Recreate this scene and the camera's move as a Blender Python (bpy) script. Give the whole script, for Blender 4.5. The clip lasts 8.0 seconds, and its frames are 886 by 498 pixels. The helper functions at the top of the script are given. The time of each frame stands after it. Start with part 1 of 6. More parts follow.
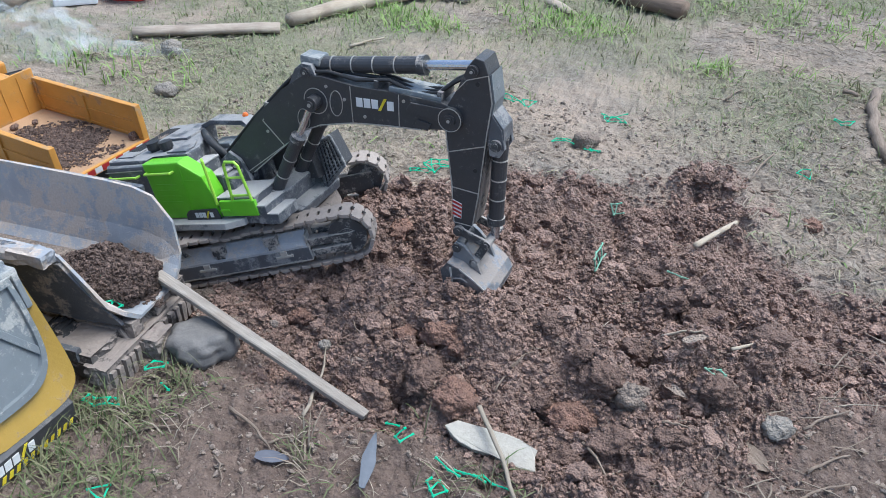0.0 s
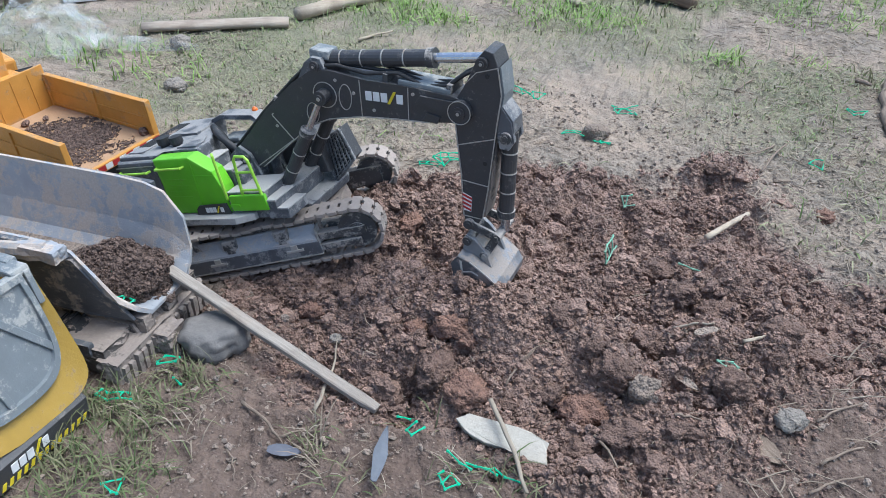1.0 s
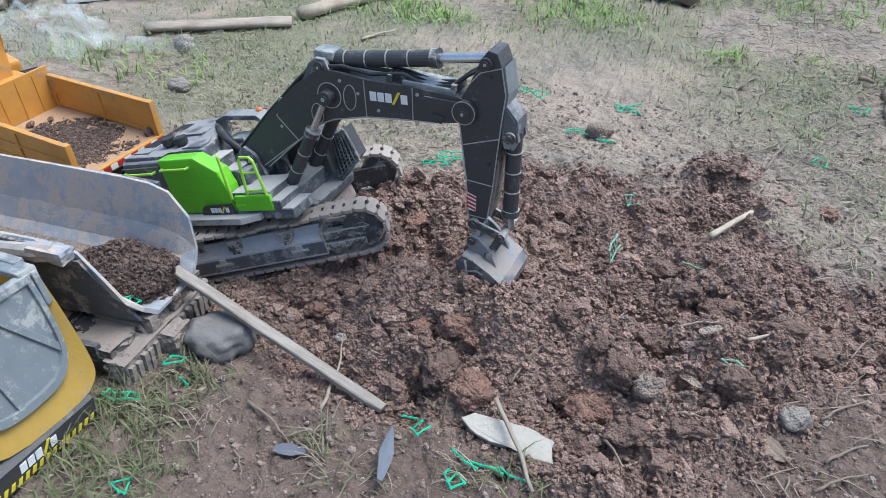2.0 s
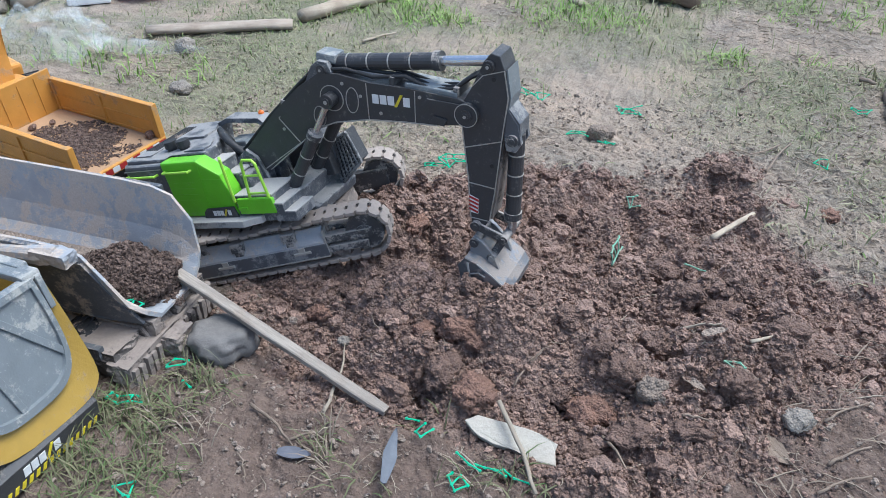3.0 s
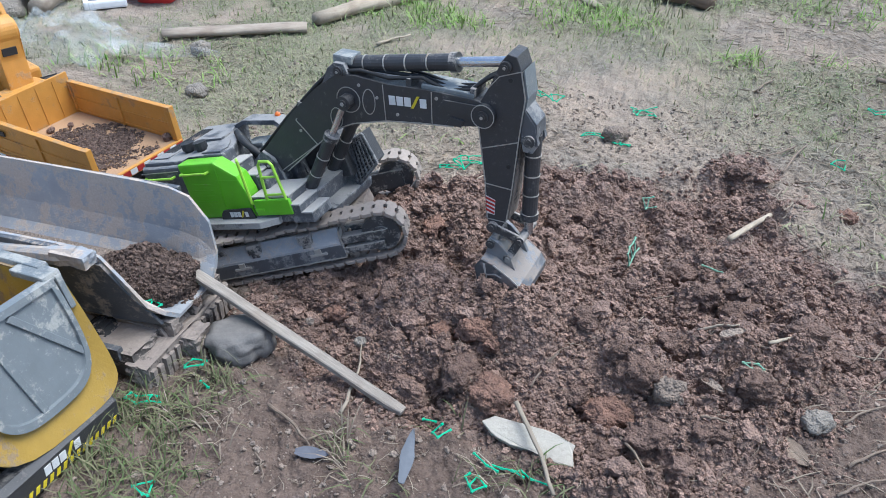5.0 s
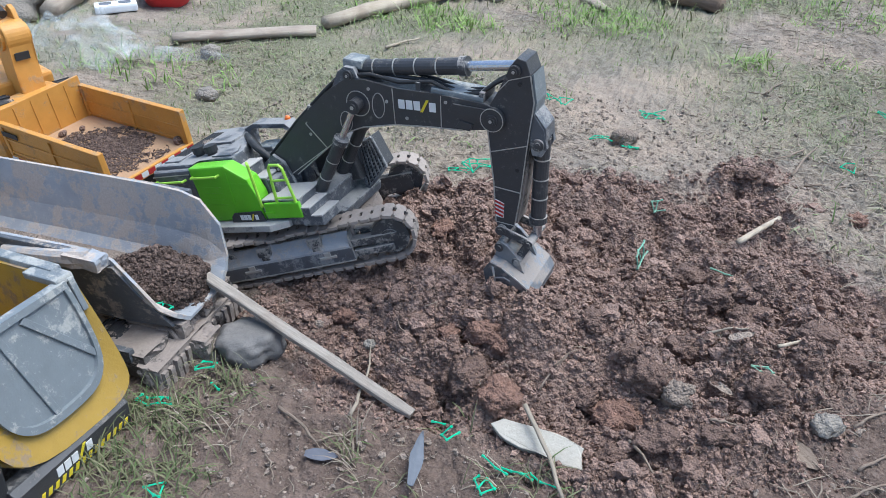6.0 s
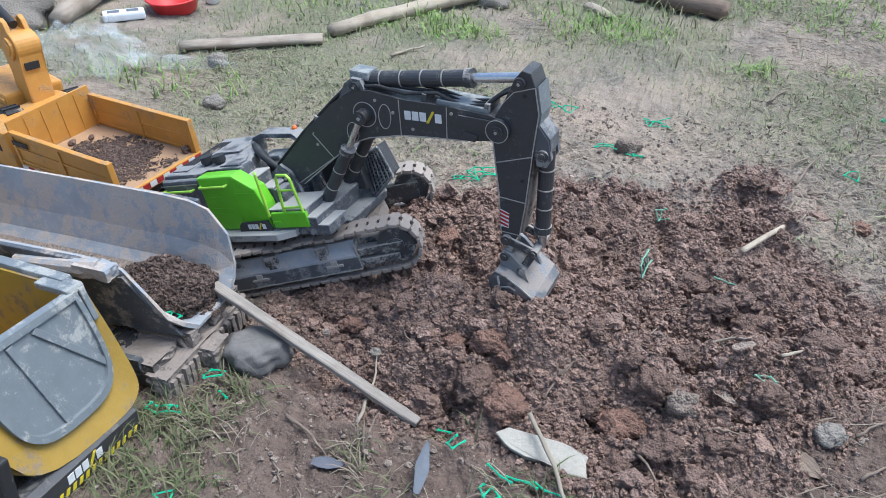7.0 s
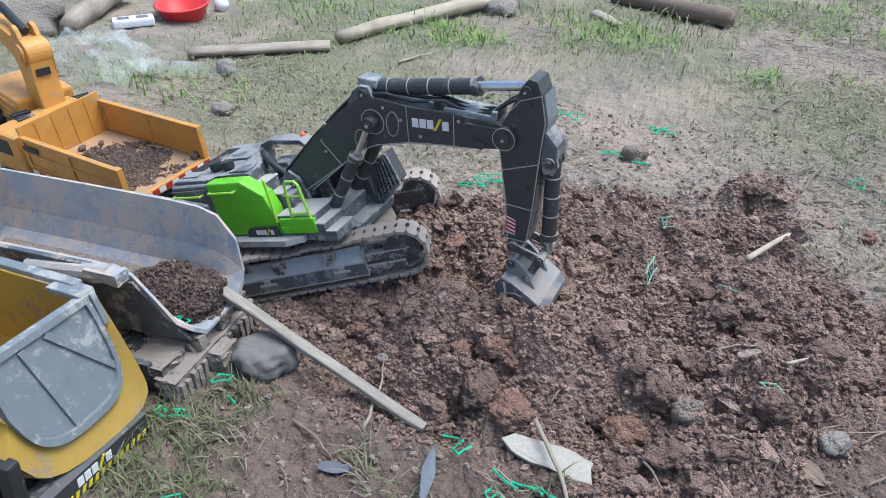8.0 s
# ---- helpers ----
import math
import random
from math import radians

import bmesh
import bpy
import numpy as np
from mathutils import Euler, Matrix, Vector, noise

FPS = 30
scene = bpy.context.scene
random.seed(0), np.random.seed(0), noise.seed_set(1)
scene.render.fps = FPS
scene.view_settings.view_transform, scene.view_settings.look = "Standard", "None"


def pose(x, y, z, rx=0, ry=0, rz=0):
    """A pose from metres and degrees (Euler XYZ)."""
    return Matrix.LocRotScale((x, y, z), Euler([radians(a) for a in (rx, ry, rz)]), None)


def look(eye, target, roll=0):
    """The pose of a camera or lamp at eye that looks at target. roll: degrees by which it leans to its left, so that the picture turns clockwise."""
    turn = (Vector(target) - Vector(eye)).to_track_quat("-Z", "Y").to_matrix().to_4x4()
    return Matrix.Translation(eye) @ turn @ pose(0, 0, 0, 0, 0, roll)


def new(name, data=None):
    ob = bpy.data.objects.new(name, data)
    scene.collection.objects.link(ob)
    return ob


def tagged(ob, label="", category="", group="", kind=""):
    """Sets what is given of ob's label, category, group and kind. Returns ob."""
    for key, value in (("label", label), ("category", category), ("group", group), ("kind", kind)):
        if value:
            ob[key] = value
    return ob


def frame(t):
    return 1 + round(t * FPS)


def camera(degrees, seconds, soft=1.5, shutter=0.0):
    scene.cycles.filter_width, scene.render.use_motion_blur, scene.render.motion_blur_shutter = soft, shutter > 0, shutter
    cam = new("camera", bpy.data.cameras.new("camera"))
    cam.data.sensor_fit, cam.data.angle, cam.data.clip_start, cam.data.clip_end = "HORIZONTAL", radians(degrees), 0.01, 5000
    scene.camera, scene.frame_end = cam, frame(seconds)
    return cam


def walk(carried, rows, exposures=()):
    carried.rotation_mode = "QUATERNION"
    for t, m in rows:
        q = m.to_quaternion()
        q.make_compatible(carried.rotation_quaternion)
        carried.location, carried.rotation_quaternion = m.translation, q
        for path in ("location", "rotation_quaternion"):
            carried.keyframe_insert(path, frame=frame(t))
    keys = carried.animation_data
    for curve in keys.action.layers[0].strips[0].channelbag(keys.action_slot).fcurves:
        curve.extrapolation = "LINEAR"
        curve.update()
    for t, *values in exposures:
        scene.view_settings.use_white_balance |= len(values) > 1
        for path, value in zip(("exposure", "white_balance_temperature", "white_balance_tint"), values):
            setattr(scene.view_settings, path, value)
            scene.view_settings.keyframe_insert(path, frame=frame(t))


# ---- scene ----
cam = camera(57.9, 8.0, 0.8)
PATH = [
    (0, (0.038, 0.126, 0.687), (-0.357, 1.746, -0.418), 3.2),
    (0.5, (0.038, 0.127, 0.686), (-0.368, 1.739, -0.426), 2.8),
    (1, (0.037, 0.127, 0.686), (-0.378, 1.731, -0.433), 2.4),
    (1.5, (0.036, 0.126, 0.688), (-0.383, 1.726, -0.437), 2.2),
    (3, (0.031, 0.124, 0.691), (-0.389, 1.726, -0.43), 2.0),
    (3.5, (0.03, 0.124, 0.688), (-0.394, 1.727, -0.429), 1.9),
    (4, (0.027, 0.121, 0.689), (-0.405, 1.723, -0.428), 1.8),
    (4.5, (0.026, 0.121, 0.689), (-0.414, 1.72, -0.428), 1.6),
    (6, (0.025, 0.117, 0.692), (-0.444, 1.713, -0.419), 1.1),
    (6.5, (0.025, 0.116, 0.697), (-0.453, 1.71, -0.413), 0.9),
    (7, (0.025, 0.113, 0.704), (-0.457, 1.71, -0.4), 0.9),
    (7.5, (0.025, 0.109, 0.707), (-0.464, 1.709, -0.389), 0.8),
    (8, (0.025, 0.107, 0.709), (-0.472, 1.707, -0.383), 0.9),
]
walk(cam, [(t, look(eye, target, roll)) for t, eye, target, roll in PATH], exposures=((0, 0.68, 5750, 4), (8, 0.68, 5750, 4)))

# ---- world and light ----
world = bpy.data.worlds.new("sky")
scene.world = world
world.use_nodes = True
wn = world.node_tree.nodes
sky = wn.new("ShaderNodeTexSky")
sky.sky_type, sky.sun_disc = "NISHITA", False
sky.sun_elevation, sky.sun_rotation = radians(68), radians(60)
sky.air_density, sky.dust_density, sky.ozone_density = 1.0, 3.0, 1.0
world.node_tree.links.new(sky.outputs[0], wn["Background"].inputs[0])
wn["Background"].inputs[1].default_value = 0.148
sun = new("sun", bpy.data.lights.new("sun", "SUN"))
sun.data.energy, sun.data.angle, sun.data.color = 2.3, radians(40), (1.0, 0.97, 0.93)
sun.matrix_basis = look((0.45, 1.25, 1.9), (-0.15, 0.9, 0.0))


# ---- materials ----
def ramp(nt, src, stops):
    n = nt.nodes.new("ShaderNodeValToRGB")
    while len(n.color_ramp.elements) < len(stops):
        n.color_ramp.elements.new(0.5)
    for el, (p, c) in zip(n.color_ramp.elements, stops):
        el.position, el.color = p, (*c, 1) if len(c) == 3 else (c[0], c[0], c[0], 1)
    nt.links.new(src, n.inputs[0])
    return n.outputs[0]


def noise_tex(nt, scale, detail=6, rough=0.6, coord=None):
    n = nt.nodes.new("ShaderNodeTexNoise")
    n.inputs["Scale"].default_value, n.inputs["Detail"].default_value, n.inputs["Roughness"].default_value = scale, detail, rough
    if coord is None:
        coord = nt.nodes.new("ShaderNodeTexCoord").outputs["Object"]
    nt.links.new(coord, n.inputs["Vector"])
    return n.outputs["Fac"]


def mix(nt, fac, a, b):
    n = nt.nodes.new("ShaderNodeMix")
    n.data_type = "RGBA"
    for sock, v in ((n.inputs[0], fac), (n.inputs[6], a), (n.inputs[7], b)):
        if isinstance(v, (int, float)):
            sock.default_value = v
        elif isinstance(v, tuple):
            sock.default_value = (*v, 1)
        else:
            nt.links.new(v, sock)
    return n.outputs[2]


def maths(nt, op, a, b=0.0):
    n = nt.nodes.new("ShaderNodeMath")
    n.operation = op
    for sock, v in zip(n.inputs, (a, b)):
        if isinstance(v, (int, float)):
            sock.default_value = v
        else:
            nt.links.new(v, sock)
    return n.outputs[0]


def bump(nt, height, strength, distance):
    n = nt.nodes.new("ShaderNodeBump")
    n.inputs["Strength"].default_value, n.inputs["Distance"].default_value = strength, distance
    nt.links.new(height, n.inputs["Height"])
    return n.outputs[0]


def blank(name):
    m = bpy.data.materials.new(name)
    m.use_nodes = True
    return m, m.node_tree, m.node_tree.nodes["Principled BSDF"]


MUD = (0.33, 0.26, 0.21)


def paint(name, base, rough=0.45, metal=0.0, mud=0.35, top=0.35, mudcol=MUD, scale=70.0, wear=None):
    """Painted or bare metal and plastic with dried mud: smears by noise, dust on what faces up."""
    m, nt, bs = blank(name)
    n1 = noise_tex(nt, scale, 8, 0.7)
    n2 = noise_tex(nt, scale * 6, 5, 0.6)
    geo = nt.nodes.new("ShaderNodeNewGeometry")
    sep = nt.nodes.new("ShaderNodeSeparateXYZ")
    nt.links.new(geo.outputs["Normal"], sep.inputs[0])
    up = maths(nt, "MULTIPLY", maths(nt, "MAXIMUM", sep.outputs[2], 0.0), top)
    broad = noise_tex(nt, scale * 0.32, 3, 0.5)
    n1 = maths(nt, "ADD", maths(nt, "MULTIPLY", n1, 2.2), -0.6)
    broad = maths(nt, "ADD", maths(nt, "MULTIPLY", broad, 1.8), -0.4)
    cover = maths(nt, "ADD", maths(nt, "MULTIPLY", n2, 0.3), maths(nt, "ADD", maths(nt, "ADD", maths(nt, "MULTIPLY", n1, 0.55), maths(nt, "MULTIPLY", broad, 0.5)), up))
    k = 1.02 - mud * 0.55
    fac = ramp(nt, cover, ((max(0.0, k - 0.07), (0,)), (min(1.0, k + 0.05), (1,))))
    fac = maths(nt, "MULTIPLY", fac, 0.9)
    n3 = noise_tex(nt, scale * 0.5, 3)
    dark = tuple(c * 0.72 for c in base)
    col = mix(nt, n3, dark, tuple(min(1, c * 1.15) for c in base))
    if wear:
        scuff = ramp(nt, noise_tex(nt, scale * 2.2, 10, 0.75), ((0.60, (0,)), (0.66, (1,))))
        col = mix(nt, maths(nt, "MULTIPLY", scuff, 0.35), col, wear)
    mudv = mix(nt, n2, tuple(c * 0.7 for c in mudcol), tuple(c * 1.2 for c in mudcol))
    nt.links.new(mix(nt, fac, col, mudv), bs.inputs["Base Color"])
    r = maths(nt, "ADD", maths(nt, "MULTIPLY", fac, 0.9 - rough), maths(nt, "ADD", maths(nt, "MULTIPLY", n3, 0.15), rough - 0.07))
    nt.links.new(r, bs.inputs["Roughness"])
    if metal:
        nt.links.new(maths(nt, "MULTIPLY", maths(nt, "SUBTRACT", 1.0, fac), metal), bs.inputs["Metallic"])
    nt.links.new(bump(nt, maths(nt, "ADD", n2, maths(nt, "MULTIPLY", fac, 1.5)), 0.35, 0.0015), bs.inputs["Normal"])
    return m


def plain(name, base, rough=0.8, island=0.25, scale=60.0, relief=0.002, alt=None):
    """Earthy or fibrous surface that varies from piece to piece and along itself."""
    m, nt, bs = blank(name)
    geo = nt.nodes.new("ShaderNodeNewGeometry")
    n1 = noise_tex(nt, scale, 8, 0.65)
    n2 = noise_tex(nt, scale * 0.15, 3)
    alt = alt or tuple(c * 0.6 for c in base)
    col = mix(nt, n1, tuple(c * 0.7 for c in base), tuple(min(1, c * 1.3) for c in base))
    f = maths(nt, "ADD", maths(nt, "MULTIPLY", geo.outputs["Random Per Island"], island * 2), maths(nt, "MULTIPLY", n2, 0.5))
    col = mix(nt, ramp(nt, f, ((0.2, (0,)), (0.75, (1,)))), col, alt)
    nt.links.new(col, bs.inputs["Base Color"])
    bs.inputs["Roughness"].default_value = rough
    bs.inputs["Specular IOR Level"].default_value = 0.25
    height = n1
    if relief >= 0.003:
        for size, amount in ((130.0, 1.0), (330.0, 0.6)):
            vor = nt.nodes.new("ShaderNodeTexVoronoi")
            vor.inputs["Scale"].default_value = size
            nt.links.new(nt.nodes.new("ShaderNodeTexCoord").outputs["Object"], vor.inputs["Vector"])
            height = maths(nt, "ADD", height, maths(nt, "MULTIPLY", vor.outputs["Distance"], -amount))
    nt.links.new(bump(nt, height, 0.9 if relief >= 0.003 else 0.6, relief * 1.6 if relief >= 0.003 else relief), bs.inputs["Normal"])
    return m


def wood(name, base, alt, rough=0.85, stretch=(6, 60, 60)):
    m, nt, bs = blank(name)
    tc = nt.nodes.new("ShaderNodeTexCoord")
    mp = nt.nodes.new("ShaderNodeMapping")
    mp.inputs["Scale"].default_value = stretch
    nt.links.new(tc.outputs["Object"], mp.inputs[0])
    g = noise_tex(nt, 3.0, 8, 0.7, mp.outputs[0])
    s = noise_tex(nt, 14.0, 4)
    col = mix(nt, ramp(nt, g, ((0.3, (0,)), (0.7, (1,)))), alt, base)
    col = mix(nt, ramp(nt, s, ((0.5, (0,)), (0.75, (0.6,)))), col, (0.17, 0.12, 0.09))
    nt.links.new(col, bs.inputs["Base Color"])
    bs.inputs["Roughness"].default_value = rough
    nt.links.new(bump(nt, g, 0.7, 0.003), bs.inputs["Normal"])
    return m


def ground_material():
    m, nt, bs = blank("earth")
    dug = nt.nodes.new("ShaderNodeAttribute")
    dug.attribute_name = "dug"
    grn = nt.nodes.new("ShaderNodeAttribute")
    grn.attribute_name = "moss"
    damp = nt.nodes.new("ShaderNodeAttribute")
    damp.attribute_name = "damp"
    a = noise_tex(nt, 4.0, 8, 0.65)
    b = noise_tex(nt, 45.0, 8, 0.7)
    c = noise_tex(nt, 260.0, 4, 0.6)
    d = noise_tex(nt, 1.3, 4, 0.5)
    dry = mix(nt, ramp(nt, b, ((0.3, (0,)), (0.7, (1,)))), (0.13, 0.108, 0.09), (0.34, 0.295, 0.245))
    dry = mix(nt, ramp(nt, a, ((0.4, (0,)), (0.62, (0.8,)))), dry, (0.40, 0.315, 0.245))
    trod = mix(nt, ramp(nt, c, ((0.35, (0,)), (0.7, (1,)))), (0.105, 0.115, 0.062), (0.26, 0.265, 0.165))
    dry = mix(nt, maths(nt, "MULTIPLY", grn.outputs["Fac"], 0.75), dry, trod)
    moist = mix(nt, ramp(nt, b, ((0.3, (0,)), (0.7, (1,)))), (0.080, 0.056, 0.045), (0.205, 0.148, 0.120))
    moist = mix(nt, ramp(nt, c, ((0.55, (0,)), (0.75, (0.5,)))), moist, (0.28, 0.235, 0.21))
    dry = mix(nt, damp.outputs["Fac"], dry, moist)
    wet = mix(nt, ramp(nt, b, ((0.3, (0,)), (0.72, (1,)))), (0.100, 0.066, 0.053), (0.42, 0.285, 0.229))
    wet = mix(nt, ramp(nt, d, ((0.45, (0,)), (0.65, (0.5,)))), wet, (0.24, 0.158, 0.122))
    wet = mix(nt, ramp(nt, c, ((0.52, (0,)), (0.74, (0.5,)))), wet, (0.34, 0.26, 0.222))
    nt.links.new(mix(nt, dug.outputs["Fac"], dry, wet), bs.inputs["Base Color"])
    nt.links.new(maths(nt, "SUBTRACT", 0.9, maths(nt, "MULTIPLY", dug.outputs["Fac"], 0.38)), bs.inputs["Roughness"])
    bs.inputs["Specular IOR Level"].default_value = 0.35
    grain = 0.0
    for size, amount in ((95.0, 0.9), (210.0, 0.7), (420.0, 0.35)):
        vor = nt.nodes.new("ShaderNodeTexVoronoi")
        vor.inputs["Scale"].default_value = size
        nt.links.new(nt.nodes.new("ShaderNodeTexCoord").outputs["Object"], vor.inputs["Vector"])
        grain = maths(nt, "ADD", maths(nt, "MULTIPLY", vor.outputs["Distance"], -amount), grain)
    grain = maths(nt, "MULTIPLY", grain, maths(nt, "ADD", maths(nt, "MULTIPLY", dug.outputs["Fac"], 0.6), 0.4))
    h = maths(nt, "ADD", maths(nt, "ADD", b, maths(nt, "MULTIPLY", c, 0.5)), grain)
    nt.links.new(bump(nt, h, 1.0, 0.0065), bs.inputs["Normal"])
    return m


def film_material():
    m, nt, bs = blank("plastic_film")
    bs.inputs["Base Color"].default_value = (0.80, 0.86, 0.88, 1)
    bs.inputs["Roughness"].default_value = 0.25
    clear = nt.nodes.new("ShaderNodeBsdfTransparent")
    sh = nt.nodes.new("ShaderNodeMixShader")
    n = noise_tex(nt, 14.0, 5)
    nt.links.new(ramp(nt, n, ((0.42, (0.03,)), (0.72, (0.22,)))), sh.inputs[0])
    nt.links.new(clear.outputs[0], sh.inputs[1])
    nt.links.new(bs.outputs[0], sh.inputs[2])
    nt.links.new(sh.outputs[0], nt.nodes["Material Output"].inputs[0])
    return m


EARTH = ground_material()
BLACK = paint("black_paint", (0.047, 0.047, 0.051), 0.42, 0.0, 0.12, 0.16, (0.16, 0.15, 0.14), scale=110, wear=(0.20, 0.195, 0.19))
BLACK_TOP = paint("black_dusty", (0.095, 0.101, 0.114), 0.36, 0.0, 0.42, 0.22, (0.29, 0.285, 0.28), scale=90, wear=(0.30, 0.29, 0.28))
DARK = paint("dark_steel", (0.075, 0.078, 0.084), 0.42, 0.3, 0.50, 0.2, (0.36, 0.33, 0.30), wear=(0.4, 0.39, 0.37))
GREEN = paint("green_paint", (0.17, 0.53, 0.02), 0.38, 0.0, 0.06, 0.10, (0.20, 0.36, 0.07), scale=60)
LIME = paint("lime_tube", (0.36, 0.66, 0.06), 0.4, 0.0, 0.0, 0.0)
SILVER = paint("worn_line", (0.42, 0.40, 0.37), 0.5, 0.3, 0.2, 0.1)
PALE_LINE = paint("pale_edge", (0.60, 0.575, 0.53), 0.5, 0.1, 0.1, 0.0)
CHROME = paint("chrome_rod", (0.62, 0.63, 0.66), 0.22, 0.9, 0.0, 0.0)
BUCKET_SIDE = paint("dark_bucket_steel", (0.12, 0.123, 0.13), 0.42, 0.2, 0.52, 0.1, (0.30, 0.25, 0.22), wear=(0.35, 0.34, 0.33))
BUCKET = paint("bucket_steel", (0.24, 0.25, 0.27), 0.42, 0.5, 0.35, 0.2, (0.30, 0.26, 0.23))
PANEL = paint("panel_grey", (0.33, 0.34, 0.36), 0.4, 0.0, 0.40, 0.15, (0.40, 0.36, 0.33), scale=90, wear=(0.10, 0.10, 0.105))
TRACKS = paint("muddy_track", (0.12, 0.105, 0.095), 0.65, 0.1, 0.75, 0.2, (0.36, 0.305, 0.265), scale=45)
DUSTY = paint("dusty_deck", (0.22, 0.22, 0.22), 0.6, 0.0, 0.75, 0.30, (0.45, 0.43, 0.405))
ORANGE = paint("orange_paint", (0.60, 0.285, 0.055), 0.45, 0.0, 0.24, 0.10, (0.44, 0.27, 0.13))
ORANGE_FLOOR = paint("dusty_orange_floor", (0.56, 0.29, 0.09), 0.6, 0.0, 0.62, 0.25, (0.40, 0.26, 0.16))
YELLOW = paint("ochre_yellow_paint", (0.37, 0.235, 0.04), 0.40, 0.0, 0.26, 0.08, (0.27, 0.20, 0.13))
GREY = paint("grey_blue_metal", (0.185, 0.207, 0.222), 0.42, 0.1, 0.30, 0.08, (0.36, 0.36, 0.34), wear=(0.5, 0.5, 0.48))
BED = paint("scuffed_bed_metal", (0.33, 0.345, 0.37), 0.42, 0.0, 0.62, 0.0, (0.47, 0.395, 0.335), scale=60, wear=(0.09, 0.10, 0.115))
BED_DARK = paint("scuffed_dark_metal", (0.085, 0.092, 0.105), 0.4, 0.0, 0.44, 0.04, (0.34, 0.295, 0.255), scale=60, wear=(0.4, 0.38, 0.35))
CHASSIS = paint("mud_caked_chassis", (0.075, 0.066, 0.060), 0.75, 0.0, 0.66, 0.22, (0.27, 0.225, 0.195), scale=55)
RUBBER = paint("rubber", (0.024, 0.024, 0.026), 0.6, 0.0, 0.08, 0.1)
RED = paint("red_reflector", (0.42, 0.03, 0.03), 0.5, 0.0, 0.15, 0.1)
WHITE = paint("white_print", (0.78, 0.78, 0.77), 0.5, 0.0, 0.1, 0.0)
PRINT = paint("yellow_print", (0.72, 0.58, 0.03), 0.5, 0.0, 0.05, 0.0)
BEACON = paint("orange_lens", (0.75, 0.16, 0.02), 0.3, 0.0, 0.0, 0.0)
SOIL = plain("crumbly_soil", (0.42, 0.285, 0.228), 0.6, 0.26, 300, 0.004, (0.19, 0.125, 0.10))
SOIL_DARK = plain("dark_soil", (0.22, 0.155, 0.128), 0.7, 0.25, 300, 0.004, (0.085, 0.06, 0.05))
SOIL_RED = plain("red_clay", (0.42, 0.245, 0.175), 0.75, 0.2, 260, 0.004, (0.22, 0.13, 0.10))
SOIL_DRY = plain("dry_clod", (0.40, 0.325, 0.27), 0.9, 0.3, 150, 0.004, (0.27, 0.215, 0.175))
STONE = plain("grey_stone", (0.225, 0.208, 0.19), 0.5, 0.1, 160, 0.0018, (0.065, 0.065, 0.072))
PALE = plain("pale_stone", (0.28, 0.255, 0.225), 0.8, 0.1, 260, 0.003, (0.33, 0.285, 0.24))
TILE = plain("cream_tile", (0.42, 0.39, 0.335), 0.65, 0.05, 200, 0.0015, (0.40, 0.355, 0.30))
GRASS = plain("grass_blades", (0.080, 0.130, 0.042), 0.7, 0.45, 30, 0.0, (0.165, 0.16, 0.09))
LUSH = plain("lush_grass", (0.16, 0.32, 0.055), 0.7, 0.4, 8, 0.0, (0.27, 0.36, 0.12))
GRASS_FAR = plain("trampled_grass", (0.12, 0.205, 0.055), 0.75, 0.5, 5, 0.0, (0.29, 0.285, 0.175))
STRAW = plain("dry_straw", (0.36, 0.315, 0.25), 0.85, 0.5, 30, 0.0, (0.24, 0.195, 0.15))
NET = plain("green_plastic", (0.03, 0.52, 0.27), 0.45, 0.2, 20, 0.0, (0.05, 0.40, 0.24))
NET_DULL = plain("faded_green_plastic", (0.20, 0.44, 0.31), 0.6, 0.2, 40, 0.0, (0.2, 0.3, 0.22))
WOOD = wood("weathered_plank", (0.37, 0.33, 0.285), (0.20, 0.17, 0.145))
LOG = wood("grey_log", (0.42, 0.36, 0.29), (0.24, 0.19, 0.15), stretch=(3, 30, 30))
PALE_LOG = wood("barked_branch", (0.48, 0.41, 0.32), (0.32, 0.26, 0.19), stretch=(3, 30, 30))
BROWN_LOG = wood("brown_log", (0.24, 0.175, 0.13), (0.12, 0.085, 0.065), stretch=(3, 30, 30))
TWIG = wood("twig_bark", (0.28, 0.22, 0.17), (0.14, 0.10, 0.075), stretch=(10, 80, 80))
RED_PLASTIC = plain("red_plastic", (0.62, 0.05, 0.05), 0.4, 0.0, 20, 0.0, (0.5, 0.04, 0.04))
WHITE_PLASTIC = plain("white_plastic", (0.78, 0.80, 0.82), 0.4, 0.0, 20, 0.0, (0.66, 0.69, 0.72))
LEAF_DARK = plain("dark_leaf", (0.10, 0.105, 0.13), 0.6, 0.1, 120, 0.001, (0.16, 0.16, 0.18))
LEAF = plain("blue_grey_leaf", (0.105, 0.118, 0.14), 0.6, 0.1, 120, 0.001, (0.19, 0.20, 0.225))
FILM = film_material()


# ---- mesh helpers ----
def part(name, bm, material, parent=None, label="", smooth=False):
    me = bpy.data.meshes.new(name)
    bmesh.ops.recalc_face_normals(bm, faces=bm.faces)
    for fc in bm.faces:
        fc.smooth = smooth
    bm.to_mesh(me)
    bm.free()
    me.materials.append(material)
    ob = new(name, me)
    ob.parent = parent
    return tagged(ob, label)


def thing(name, m, label, category, group="", kind=""):
    ob = new(name)
    ob.empty_display_size = 0.02
    ob.matrix_basis = m
    return tagged(ob, label, category, group, kind)


